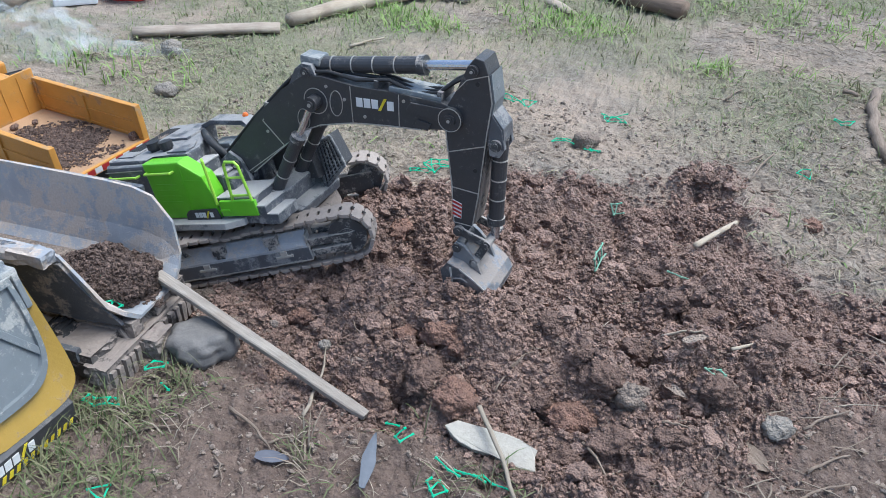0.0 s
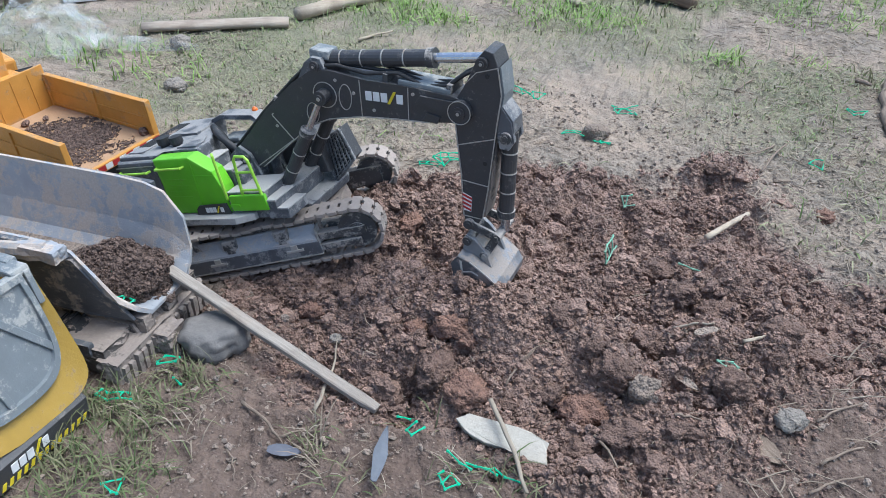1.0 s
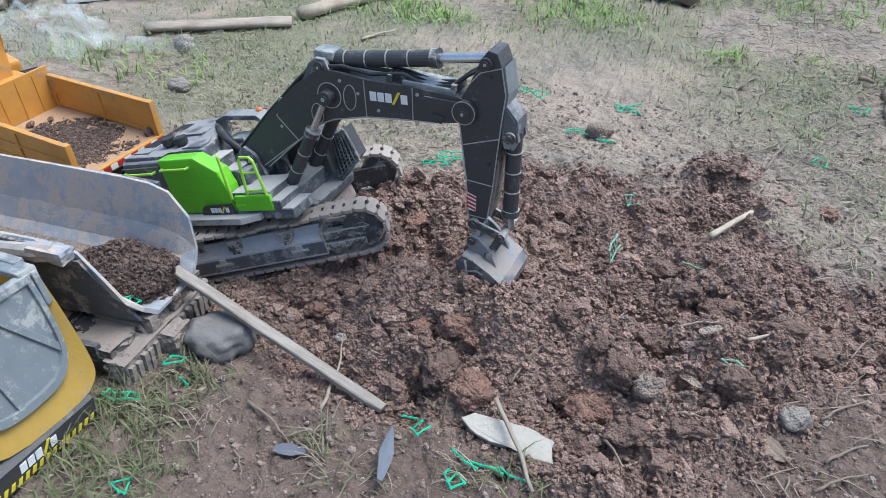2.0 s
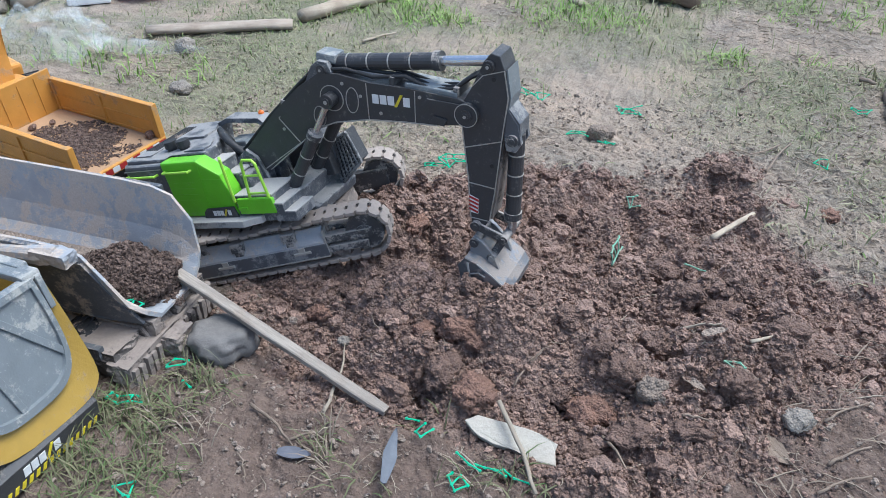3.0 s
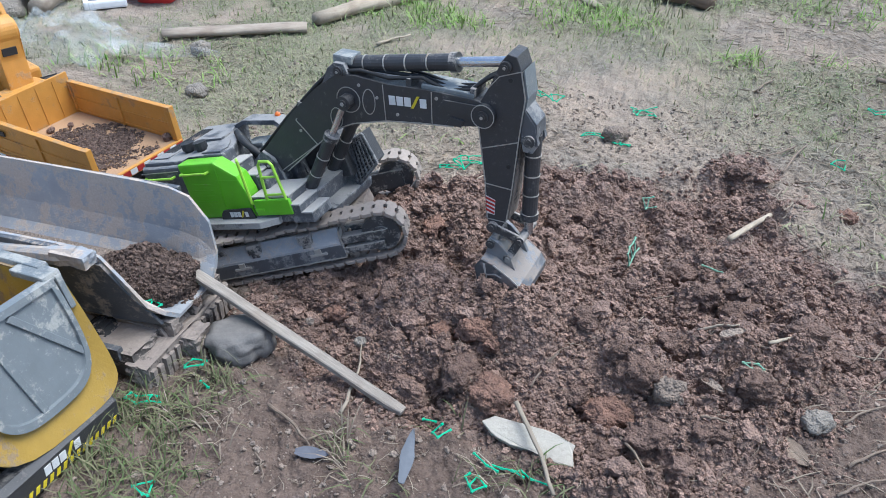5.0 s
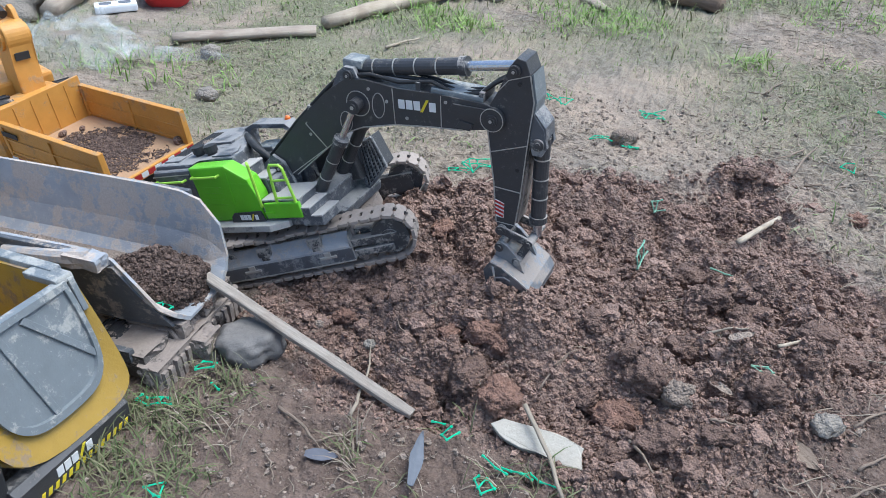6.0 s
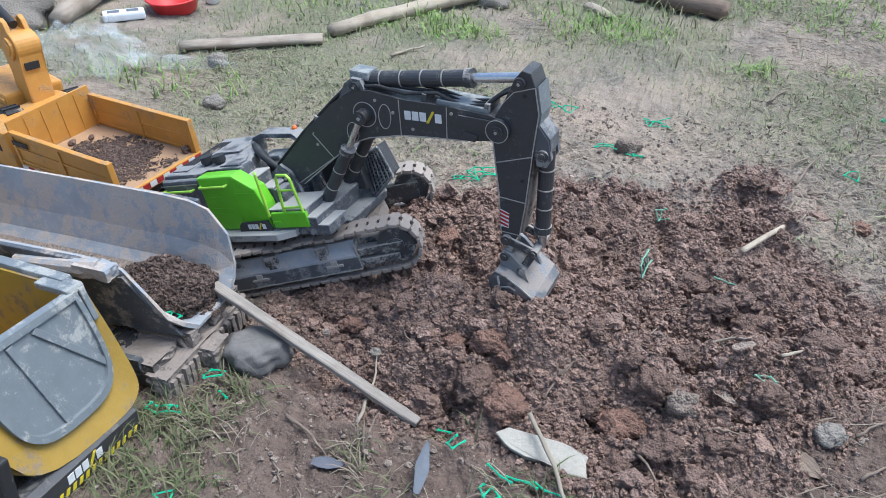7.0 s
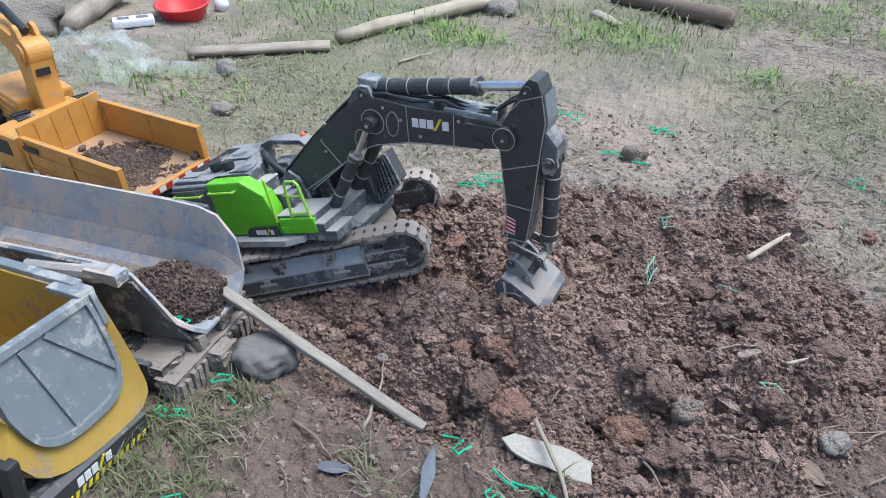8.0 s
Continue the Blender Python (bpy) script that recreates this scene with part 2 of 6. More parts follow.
def raw(name, verts, faces, material, smooth=False):
    me = bpy.data.meshes.new(name)
    me.from_pydata([tuple(map(float, v)) for v in verts], [], [tuple(map(int, q)) for q in faces])
    me.materials.append(material)
    if smooth:
        me.polygons.foreach_set("use_smooth", [True] * len(me.polygons))
    return new(name, me)


def bx(bm, x0, x1, y0, y1, z0, z1, w=0.0, m=None):
    """A box between two corners, its edges rounded by w."""
    r = bmesh.ops.create_cube(bm, size=1, matrix=Matrix.Translation(((x0 + x1) / 2, (y0 + y1) / 2, (z0 + z1) / 2)) @ Matrix.Diagonal((x1 - x0, y1 - y0, z1 - z0, 1)))
    vs = r["verts"]
    if w:
        es = list({e for v in vs for e in v.link_edges})
        vs = list({v for v in bmesh.ops.bevel(bm, geom=es, offset=w, segments=2, affect="EDGES", profile=0.6)["verts"]} | {v for v in vs if v.is_valid})
    if m:
        bmesh.ops.transform(bm, matrix=m, verts=[v for v in vs if v.is_valid])
    return bm


def prism(bm, pts, y0, y1, w=0.0, axis="y"):
    """A plate or block: the outline pts (x, z) carried from y0 to y1; axis "x": outline (y, z) carried in x."""
    put = (lambda a, c, b: (a, b, c)) if axis == "y" else (lambda a, c, b: (b, a, c))
    lo = [bm.verts.new(put(a, c, y0)) for a, c in pts]
    hi = [bm.verts.new(put(a, c, y1)) for a, c in pts]
    n = len(pts)
    fs = [bm.faces.new(lo), bm.faces.new(hi[::-1])]
    fs += [bm.faces.new((lo[i], hi[i], hi[(i + 1) % n], lo[(i + 1) % n])) for i in range(n)]
    if w:
        es = [e for e in fs[0].edges] + [e for e in fs[1].edges]
        bmesh.ops.bevel(bm, geom=es, offset=w, segments=2, affect="EDGES", profile=0.6)
    return bm


def tube(bm, pts, r, n=10, cap=True):
    """A round bar along pts; r is one radius or one for each point."""
    pts = [Vector(p) for p in pts]
    rs = r if isinstance(r, (list, tuple)) else [r] * len(pts)
    rings = []
    side = None
    for i, p in enumerate(pts):
        d = (pts[min(i + 1, len(pts) - 1)] - pts[max(i - 1, 0)]).normalized()
        if side is None:
            side = d.cross(Vector((0, 0, 1)) if abs(d.z) < 0.9 else Vector((1, 0, 0))).normalized()
        side = (side - d * side.dot(d)).normalized()
        up = d.cross(side)
        rings.append([bm.verts.new(p + rs[i] * (math.cos(a) * side + math.sin(a) * up)) for a in [math.tau * k / n for k in range(n)]])
    for a, b in zip(rings, rings[1:]):
        for k in range(n):
            bm.faces.new((a[k], a[(k + 1) % n], b[(k + 1) % n], b[k]))
    if cap:
        bm.faces.new(rings[0][::-1])
        bm.faces.new(rings[-1])
    return bm


def pin(bm, x, z, y0, y1, r, n=18):
    return tube(bm, [(x, y0, z), (x, y1, z)], r, n)


def arc(cx, cz, r, a0, a1, n):
    return [(cx + r * math.cos(radians(a0 + (a1 - a0) * i / n)), cz + r * math.sin(radians(a0 + (a1 - a0) * i / n))) for i in range(n + 1)]


def bmn():
    return bmesh.new()


def hash2(i, j, s):
    v = np.sin(i * 127.1 + j * 311.7 + s * 74.7) * 43758.5453
    return v - np.floor(v)


def vnoise(x, y, s):
    xi, yi = np.floor(x), np.floor(y)
    u, v = x - xi, y - yi
    u, v = u * u * (3 - 2 * u), v * v * (3 - 2 * v)
    a, b, c, d = hash2(xi, yi, s), hash2(xi + 1, yi, s), hash2(xi, yi + 1, s), hash2(xi + 1, yi + 1, s)
    return (a * (1 - u) + b * u) * (1 - v) + (c * (1 - u) + d * u) * v - 0.5


def fbm(x, y, f, s, octaves=4, gain=0.5):
    t, a = 0.0, 1.0
    for k in range(octaves):
        t = t + a * vnoise(x * f + 17.3 * k, y * f - 9.1 * k, s + k)
        f, a = f * 2.03, a * gain
    return t


def lumps(x, y, cell, s):
    """Rounded clods side by side, 0 to 1, with creases between."""
    gx, gy = x / cell, y / cell
    xi, yi = np.floor(gx), np.floor(gy)
    best = np.zeros_like(gx)
    for dx in (-1, 0, 1):
        for dy in (-1, 0, 1):
            i, j = xi + dx, yi + dy
            px, py, r = i + hash2(i, j, s), j + hash2(i, j, s + 1), 0.45 + 0.5 * hash2(i, j, s + 2)
            q = 1 - ((gx - px) ** 2 + (gy - py) ** 2) / (r * r)
            best = np.maximum(best, np.sqrt(np.maximum(q, 0)) * r)
    return best


# ---- ground ----
BUMPS = (  # x, y, half widths, turn, height of each swelling and hollow of the dug earth
    (-0.27, 0.925, 0.09, 0.055, 15, 0.036), (-0.15, 0.925, 0.12, 0.055, -8, 0.052), (-0.02, 0.905, 0.10, 0.06, -20, 0.046),
    (0.09, 0.90, 0.09, 0.07, 0, 0.034), (0.22, 0.98, 0.11, 0.10, 0, 0.022), (0.36, 0.98, 0.12, 0.10, 0, 0.014),
    (-0.40, 1.05, 0.13, 0.13, 12, 0.046), (-0.30, 1.06, 0.07, 0.09, 12, 0.020), (-0.52, 0.98, 0.12, 0.10, 12, -0.040), (-0.235, 1.16, 0.10, 0.07, 0, 0.030),
    (-0.15, 1.03, 0.09, 0.05, 0, 0.016), (0.03, 1.06, 0.10, 0.06, 0, 0.014), (0.12, 1.12, 0.07, 0.06, 0, 0.018),
    (-0.10, 1.30, 0.09, 0.06, 0, 0.022), (0.10, 1.40, 0.09, 0.05, 10, -0.030), (0.17, 1.50, 0.10, 0.03, 20, 0.004),
    (0.27, 1.40, 0.04, 0.07, 0, 0.016), (0.082, 0.915, 0.020, 0.016, 0, -0.055),
)
DUG = ((-0.421, 1.217), (-0.356, 1.264), (-0.284, 1.294), (-0.155, 1.393), (-0.003, 1.379), (0.089, 1.453), (0.177, 1.529), (0.23, 1.49), (0.259, 1.405), (0.245, 1.307), (0.298, 1.241), (0.393, 1.196), (0.479, 1.142), (0.447, 0.993), (0.356, 0.954), (0.272, 0.927), (0.216, 0.843), (0.149, 0.754), (0.094, 0.706), (0.018, 0.705), (-0.061, 0.729), (-0.106, 0.783), (-0.195, 0.779), (-0.29, 0.801), (-0.375, 0.854), (-0.461, 0.877), (-0.454, 0.948))  # corners of the dug-up patch, as seen from above


def dug_mask(x, y):
    x, y = np.asarray(x, float), np.asarray(y, float)
    dist, inside = np.full_like(x, 9.0), np.zeros(x.shape, bool)
    for (ax, ay), (bx_, by) in zip(DUG, DUG[1:] + DUG[:1]):
        ex, ey = bx_ - ax, by - ay
        t = np.clip(((x - ax) * ex + (y - ay) * ey) / (ex * ex + ey * ey), 0, 1)
        dist = np.minimum(dist, np.hypot(x - ax - t * ex, y - ay - t * ey))
        if by != ay:
            inside ^= ((ay > y) != (by > y)) & (x < ax + ex * (y - ay) / ey)
    edge = np.where(inside, dist, -dist) + 0.09 * fbm(x, y, 9.0, 3, 4, 0.6)
    return np.clip(edge / 0.07 + 0.70, 0, 1)


def relief(x, y):
    x, y = np.asarray(x, float), np.asarray(y, float)
    d = dug_mask(x, y)
    z = np.zeros_like(x)
    for cx, cy, rx, ry, turn, h in BUMPS:
        c, s = math.cos(radians(turn)), math.sin(radians(turn))
        u, v = ((x - cx) * c + (y - cy) * s) / rx, (-(x - cx) * s + (y - cy) * c) / ry
        z = z + h * np.exp(-0.7 * (u * u + v * v))
    near = np.exp(-(np.maximum(np.hypot(x, y - 1.1) - 1.2, 0) / 1.5) ** 2)
    w1, w2 = x + 0.012 * fbm(x, y, 30, 40, 2), y + 0.012 * fbm(x, y, 30, 50, 2)
    cloddy = np.clip(0.55 + 1.6 * fbm(x, y, 5.5, 130, 3), 0.12, 1)
    ridges = 0.5 - np.abs(fbm(x + 0.3 * y, y * 1.7, 13, 140, 4, 0.55))
    rough = 0.038 * fbm(x, y, 9, 5, 3, 0.5) + 0.026 * (ridges - 0.35) + cloddy * (0.046 * lumps(w1, w2, 0.058, 11) + 0.030 * lumps(w1, w2, 0.031, 21)) + 0.012 * lumps(w1, w2, 0.014, 31) + 0.007 * lumps(x, y, 0.0075, 41) - 0.034
    flat = 0.012 * fbm(x, y, 4, 7, 4) + 0.010 * fbm(x, y, 40, 8, 5, 0.65) + 0.004 * lumps(x, y, 0.013, 61)
    far = 0.05 * fbm(x, y, 0.7, 9, 3) * (1 - near) * np.clip(np.hypot(x, y) / 6, 0, 1)
    rough = rough * (1 - 0.8 * np.exp(-(((x - 0.10) / 0.085) ** 2 + ((y - 1.40) / 0.05) ** 2)))
    return z + rough * d + flat * (1 - d) * (0.3 + 0.7 * near) + far


def gz(x, y):
    return float(relief(np.array([x]), np.array([y]))[0])


def stretch_axis(a, b, step, far):
    mid = list(np.arange(a, b, step))
    lo, hi, s = [], [], step
    while (hi[-1] if hi else b) < far:
        s *= 1.055
        hi.append((hi[-1] if hi else mid[-1]) + s)
        lo.append((lo[-1] if lo else a) - s)
    return np.array(lo[::-1] + mid + hi)


def moss_mask(x, y):
    g = np.clip((y - 1.22 - 0.30 * np.exp(-((x - 0.05) / 0.40) ** 2) + 0.30 * fbm(x, y, 2.2, 70, 3)) / 0.5, 0, 1)
    g = g * np.clip(0.52 + 0.3 * np.clip((-0.3 - x) / 0.4, 0, 1) + 2.3 * fbm(x, y, 3.4, 80, 5, 0.65), 0, 1)
    path = np.exp(-(((x + 0.12 - 0.15 * (y - 1.7)) / 0.30) ** 2 + ((y - 1.75) / 0.45) ** 2))
    bare = 0.9 * np.exp(-(((x + 0.44) / 0.20) ** 2 + ((y - 1.96) / 0.12) ** 2))
    return np.clip(g * (1 - path) * (1 - bare), 0, 1)


def damp_mask(x, y):
    return np.clip((1.12 - y + 0.25 * x + 0.3 * fbm(x, y, 5, 190, 4)) / 0.25, 0, 1) * np.clip(1.2 - np.hypot(x, y - 0.8) / 1.6, 0, 1)


def make_ground():
    xs, ys = stretch_axis(-0.62, 0.52, 0.0025, 150), stretch_axis(0.66, 1.60, 0.0025, 150)
    X, Y = np.meshgrid(xs, ys)
    Z = relief(X, Y)
    nx, ny = len(xs), len(ys)
    co = np.stack([X, Y, Z], -1).reshape(-1, 3)
    i = np.arange(nx * ny).reshape(ny, nx)
    quads = np.stack([i[:-1, :-1], i[:-1, 1:], i[1:, 1:], i[1:, :-1]], -1).reshape(-1, 4)
    me = bpy.data.meshes.new("ground")
    me.vertices.add(len(co))
    me.vertices.foreach_set("co", co.ravel())
    me.loops.add(quads.size)
    me.loops.foreach_set("vertex_index", quads.ravel().astype(np.int32))
    me.polygons.add(len(quads))
    me.polygons.foreach_set("loop_start", np.arange(0, quads.size, 4, dtype=np.int32))
    me.polygons.foreach_set("use_smooth", np.ones(len(quads), bool))
    me.update(calc_edges=True)
    for name, v in (("dug", dug_mask(X, Y)), ("moss", moss_mask(X, Y)), ("damp", damp_mask(X, Y))):
        at = me.attributes.new(name, "FLOAT", "POINT")
        at.data.foreach_set("value", v.ravel().astype(np.float32))
    me.materials.append(EARTH)
    return tagged(new("ground", me), "trodden brown earth with a dug-up patch of loose soil", "ground", kind="structure")


ground = make_ground()


# ---- toy excavator ----
def plan(bm, pts, z0, z1, w=0.0):
    """A block whose outline pts (x, y) is seen from above."""
    lo, hi = [bm.verts.new((a, b, z0)) for a, b in pts], [bm.verts.new((a, b, z1)) for a, b in pts]
    k = len(pts)
    top = bm.faces.new(hi)
    bm.faces.new(lo[::-1])
    for i in range(k):
        bm.faces.new((lo[i], lo[(i + 1) % k], hi[(i + 1) % k], hi[i]))
    if w:
        bmesh.ops.bevel(bm, geom=list(top.edges), offset=w, segments=2, affect="EDGES", profile=0.6)
    return bm



def logo(parent, m, s):
    """A printed maker's mark drawn as plain blocks: white, with one yellow slash. m puts the drawing plane (x along, y up) in place."""
    bm = bmn()
    for k in (0, 1, 2, 4):
        bx(bm, k * 0.2 * s, (k * 0.2 + 0.165) * s, -0.11 * s, 0.11 * s, 0, 0.0006)
    bm.transform(m)
    part("mark", bm, WHITE, parent)
    bm = bmn()
    vs = [(0.56 * s, -0.14 * s), (0.63 * s, -0.14 * s), (0.80 * s, 0.16 * s), (0.73 * s, 0.16 * s)]
    prism(bm, vs, 0, 0.0009)
    bm.transform(m @ Matrix(((1, 0, 0, 0), (0, 0, 1, 0), (0, 1, 0, 0), (0, 0, 0, 1))))
    part("slash", bm, PRINT, parent)


def shoe_mesh(width, pitch):
    bm = bmn()
    a = -width / 2
    steps = ((0.0, 0.38), (0.10, 0.38), (0.10, 0.502), (0.38, 0.502), (0.38, 0.36), (0.66, 0.36), (0.66, 0.502), (0.90, 0.502), (0.90, 0.38), (1.0, 0.38))
    plan(bm, [(pitch * h, a + width * u) for u, h in steps] + [(-pitch * h, a + width * u) for u, h in steps[::-1]], -0.0022, 0.0022)
    me = bpy.data.meshes.new("track_shoe")
    bmesh.ops.recalc_face_normals(bm, faces=bm.faces)
    bm.to_mesh(me)
    bm.free()
    me.materials.append(TRACKS)
    return me


def make_track(parent, y, outer, L, H, width, shoe):
    """One crawler: frame with rollers and hatches, and its belt of shoes. outer: -1 or 1, the side that faces out."""
    r = H / 2
    bm = bmn()
    prism(bm, [(-L * 0.40, H * 0.22), (L * 0.22, H * 0.22), (L * 0.22, H * 0.46), (L * 0.20, H * 0.52), (-L * 0.40, H * 0.52)], y - 0.014, y + 0.014, 0.001)
    fr = part("track_frame", bm, DARK, parent, "dark muddy track frame")
    bm = bmn()
    prism(bm, [(y + outer * 0.002, H * 0.46), (y + outer * width * 0.48, H * 0.46), (y + outer * width * 0.47, H * 0.50), (y + outer * width * 0.16, H * 0.78), (y + outer * 0.002, H * 0.78)], -L * 0.40, L * 0.21, 0.001, "x")
    part("side_panel", bm, PANEL, fr, "grey side panel")
    bm = bmn()
    prism(bm, [(-L * 0.41, H * 0.16), (L * 0.215, H * 0.16), (L * 0.215, H * 0.46), (-L * 0.41, H * 0.46)], *sorted((y + outer * 0.004, y + outer * width * 0.49)), 0.0012)
    part("lower_panel", bm, BLACK_TOP, fr)
    bm = bmn()
    bx(bm, -L * 0.30, L * 0.24, *sorted((y - outer * 0.004, y - outer * width * 0.42)), H * 0.14, H * 0.66, 0.002)
    bx(bm, L * 0.255, L * 0.43, *sorted((y - outer * 0.004, y - outer * width * 0.40)), H * 0.26, H * 0.66, 0.002)
    bx(bm, L * 0.23, L * 0.44, *sorted((y - outer * 0.004, y - outer * width * 0.43)), H * 0.62, H * 0.70, 0.001)
    part("inner_plate", bm, DARK, fr)
    bm = bmn()
    prism(bm, [(-L * 0.412, H * 0.15), (L * 0.218, H * 0.15), (L * 0.218, H * 0.175), (-L * 0.412, H * 0.175)], *sorted((y, y + outer * width * 0.51)))
    bx(bm, L * 0.213, L * 0.22, *sorted((y, y + outer * width * 0.45)), H * 0.17, H * 0.74)
    part("edge_strip", bm, SILVER, fr)
    for a in (-0.18, 0.06):
        bm = bmn()
        bx(bm, a * L - 0.010, a * L + 0.010, *sorted((y, y + outer * width * 0.46)), H * 0.60, H * 0.82, 0.002)
        bx(bm, a * L - 0.006, a * L + 0.006, *sorted((y, y + outer * width * 0.47)), H * 0.52, H * 0.64, 0.001)
        part("bracket", bm, DARK, fr)
    for a in (-0.26, 0.10):
        bm = bmn()
        bx(bm, a * L - 0.013, a * L + 0.013, *sorted((y, y + outer * width * 0.53)), H * 0.30, H * 0.36, 0.001)
        bx(bm, a * L - 0.005, a * L + 0.005, *sorted((y, y + outer * width * 0.52)), H * 0.34, H * 0.46, 0.001)
        part("step", bm, SILVER, fr)
    bm = bmn()
    bx(bm, L * 0.22, L * 0.40, *sorted((y, y + outer * width * 0.46)), H * 0.22, H * 0.36, 0.001)
    bx(bm, L * 0.22, L * 0.43, *sorted((y, y + outer * width * 0.43)), H * 0.44, H * 0.60, 0.001)
    part("tension_arm", bm, DARK, fr)
    for sx in (-1, 1):
        bm = bmn()
        pin(bm, sx * (L / 2 - r), r, y - width * 0.3, y + width * 0.3, r * 0.78, 24)
        pin(bm, sx * (L / 2 - r), r, y - width * 0.36, y + width * 0.36, r * 0.35, 16)
        part("sprocket" if sx < 0 else "idler", bm, DARK, parent)
    for k in range(6):
        bm = bmn()
        pin(bm, -L * 0.30 + k * L * 0.11, H * 0.17, y - width * 0.34, y + width * 0.34, H * 0.11, 12)
        part("roller", bm, CHASSIS, parent)
    straight, half = L - H, math.pi * r
    total = 2 * straight + 2 * half
    n = round(total / 0.0158)
    for k in range(n):
        s = (k + 0.5) * total / n
        if s < straight:
            x, z, a = -straight / 2 + s, H, 0
            z -= 0.005 * math.sin(math.pi * s / straight) ** 2 * (0.5 + 0.5 * math.cos(6 * math.pi * s / straight))
        elif s < straight + half:
            a = (s - straight) / r
            x, z = straight / 2 + r * math.sin(a), r + r * math.cos(a)
        elif s < 2 * straight + half:
            x, z, a = straight / 2 - (s - straight - half), 0, math.pi
        else:
            a = math.pi + (s - 2 * straight - half) / r
            x, z = -straight / 2 + r * math.sin(a), r + r * math.cos(a)
        ob = new("track_shoe", shoe)
        ob.parent = parent
        ob.matrix_basis = Matrix.Translation((x, y, z)) @ Matrix.Rotation(a + random.uniform(-0.03, 0.03), 4, "Y")


def ram(parent, a, b, cut, r, rod, name="cylinder", bands=0):
    """A hydraulic cylinder from a to b; its rod shows beyond the share cut."""
    a, b = Vector(a), Vector(b)
    c = a.lerp(b, cut)
    bm = bmn()
    tube(bm, [a, c], r, 18)
    ob = part(name, bm, BLACK, parent, smooth=False)
    bm = bmn()
    tube(bm, [c, c + (b - a).normalized() * r * 0.9], r * 1.18, 18)
    part("collar", bm, DARK, ob)
    for k in range(bands):
        q = a.lerp(c, (k + 1) / (bands + 1))
        bm = bmn()
        tube(bm, [q - (b - a).normalized() * 0.0008, q + (b - a).normalized() * 0.0008], r * 1.07, 18)
        part("band", bm, SILVER, ob)
    bm = bmn()
    tube(bm, [c, b], rod, 14)
    part("rod", bm, CHROME, ob)
    return ob


def strip(bm, a, b, y, w=0.0011, d=0.0007):
    """A thin weld line on a side face, from a to b (x, z)."""
    (x0, z0), (x1, z1) = a, b
    n = Vector((-(z1 - z0), x1 - x0)).normalized() * w * 0.5
    prism(bm, [(x0 - n.x, z0 - n.y), (x1 - n.x, z1 - n.y), (x1 + n.x, z1 + n.y), (x0 + n.x, z0 + n.y)], y - d, y)


def outline(bm, pts, y, closed=True, w=0.0011):
    m = len(pts)
    for i in range(m if closed else m - 1):
        strip(bm, pts[i], pts[(i + 1) % m], y, w)


def crust(bm, x0, x1, y0, y1, z0, z1, rough, seed):
    """A block under a crust of dried mud."""
    k = bmn()
    bx(k, x0, x1, y0, y1, z0, z1)
    bmesh.ops.subdivide_edges(k, edges=k.edges, cuts=11, use_grid_fill=True)
    mid = Vector(((x0 + x1) / 2, (y0 + y1) / 2, (z0 + z1) / 2))
    for v in k.verts:
        p = v.co * 45 + Vector((seed * 3.1, 0, 0))
        d = (v.co - mid).normalized()
        v.co += d * rough * (0.7 * noise.noise(p) + 0.45 * noise.noise(p * 2.7) + 0.25 * noise.noise(p * 6))
        v.co.z = max(v.co.z, z0 - 0.002)
    me = bpy.data.meshes.new("crust")
    k.to_mesh(me)
    k.free()
    bm.from_mesh(me)
    bpy.data.meshes.remove(me)
    return bm


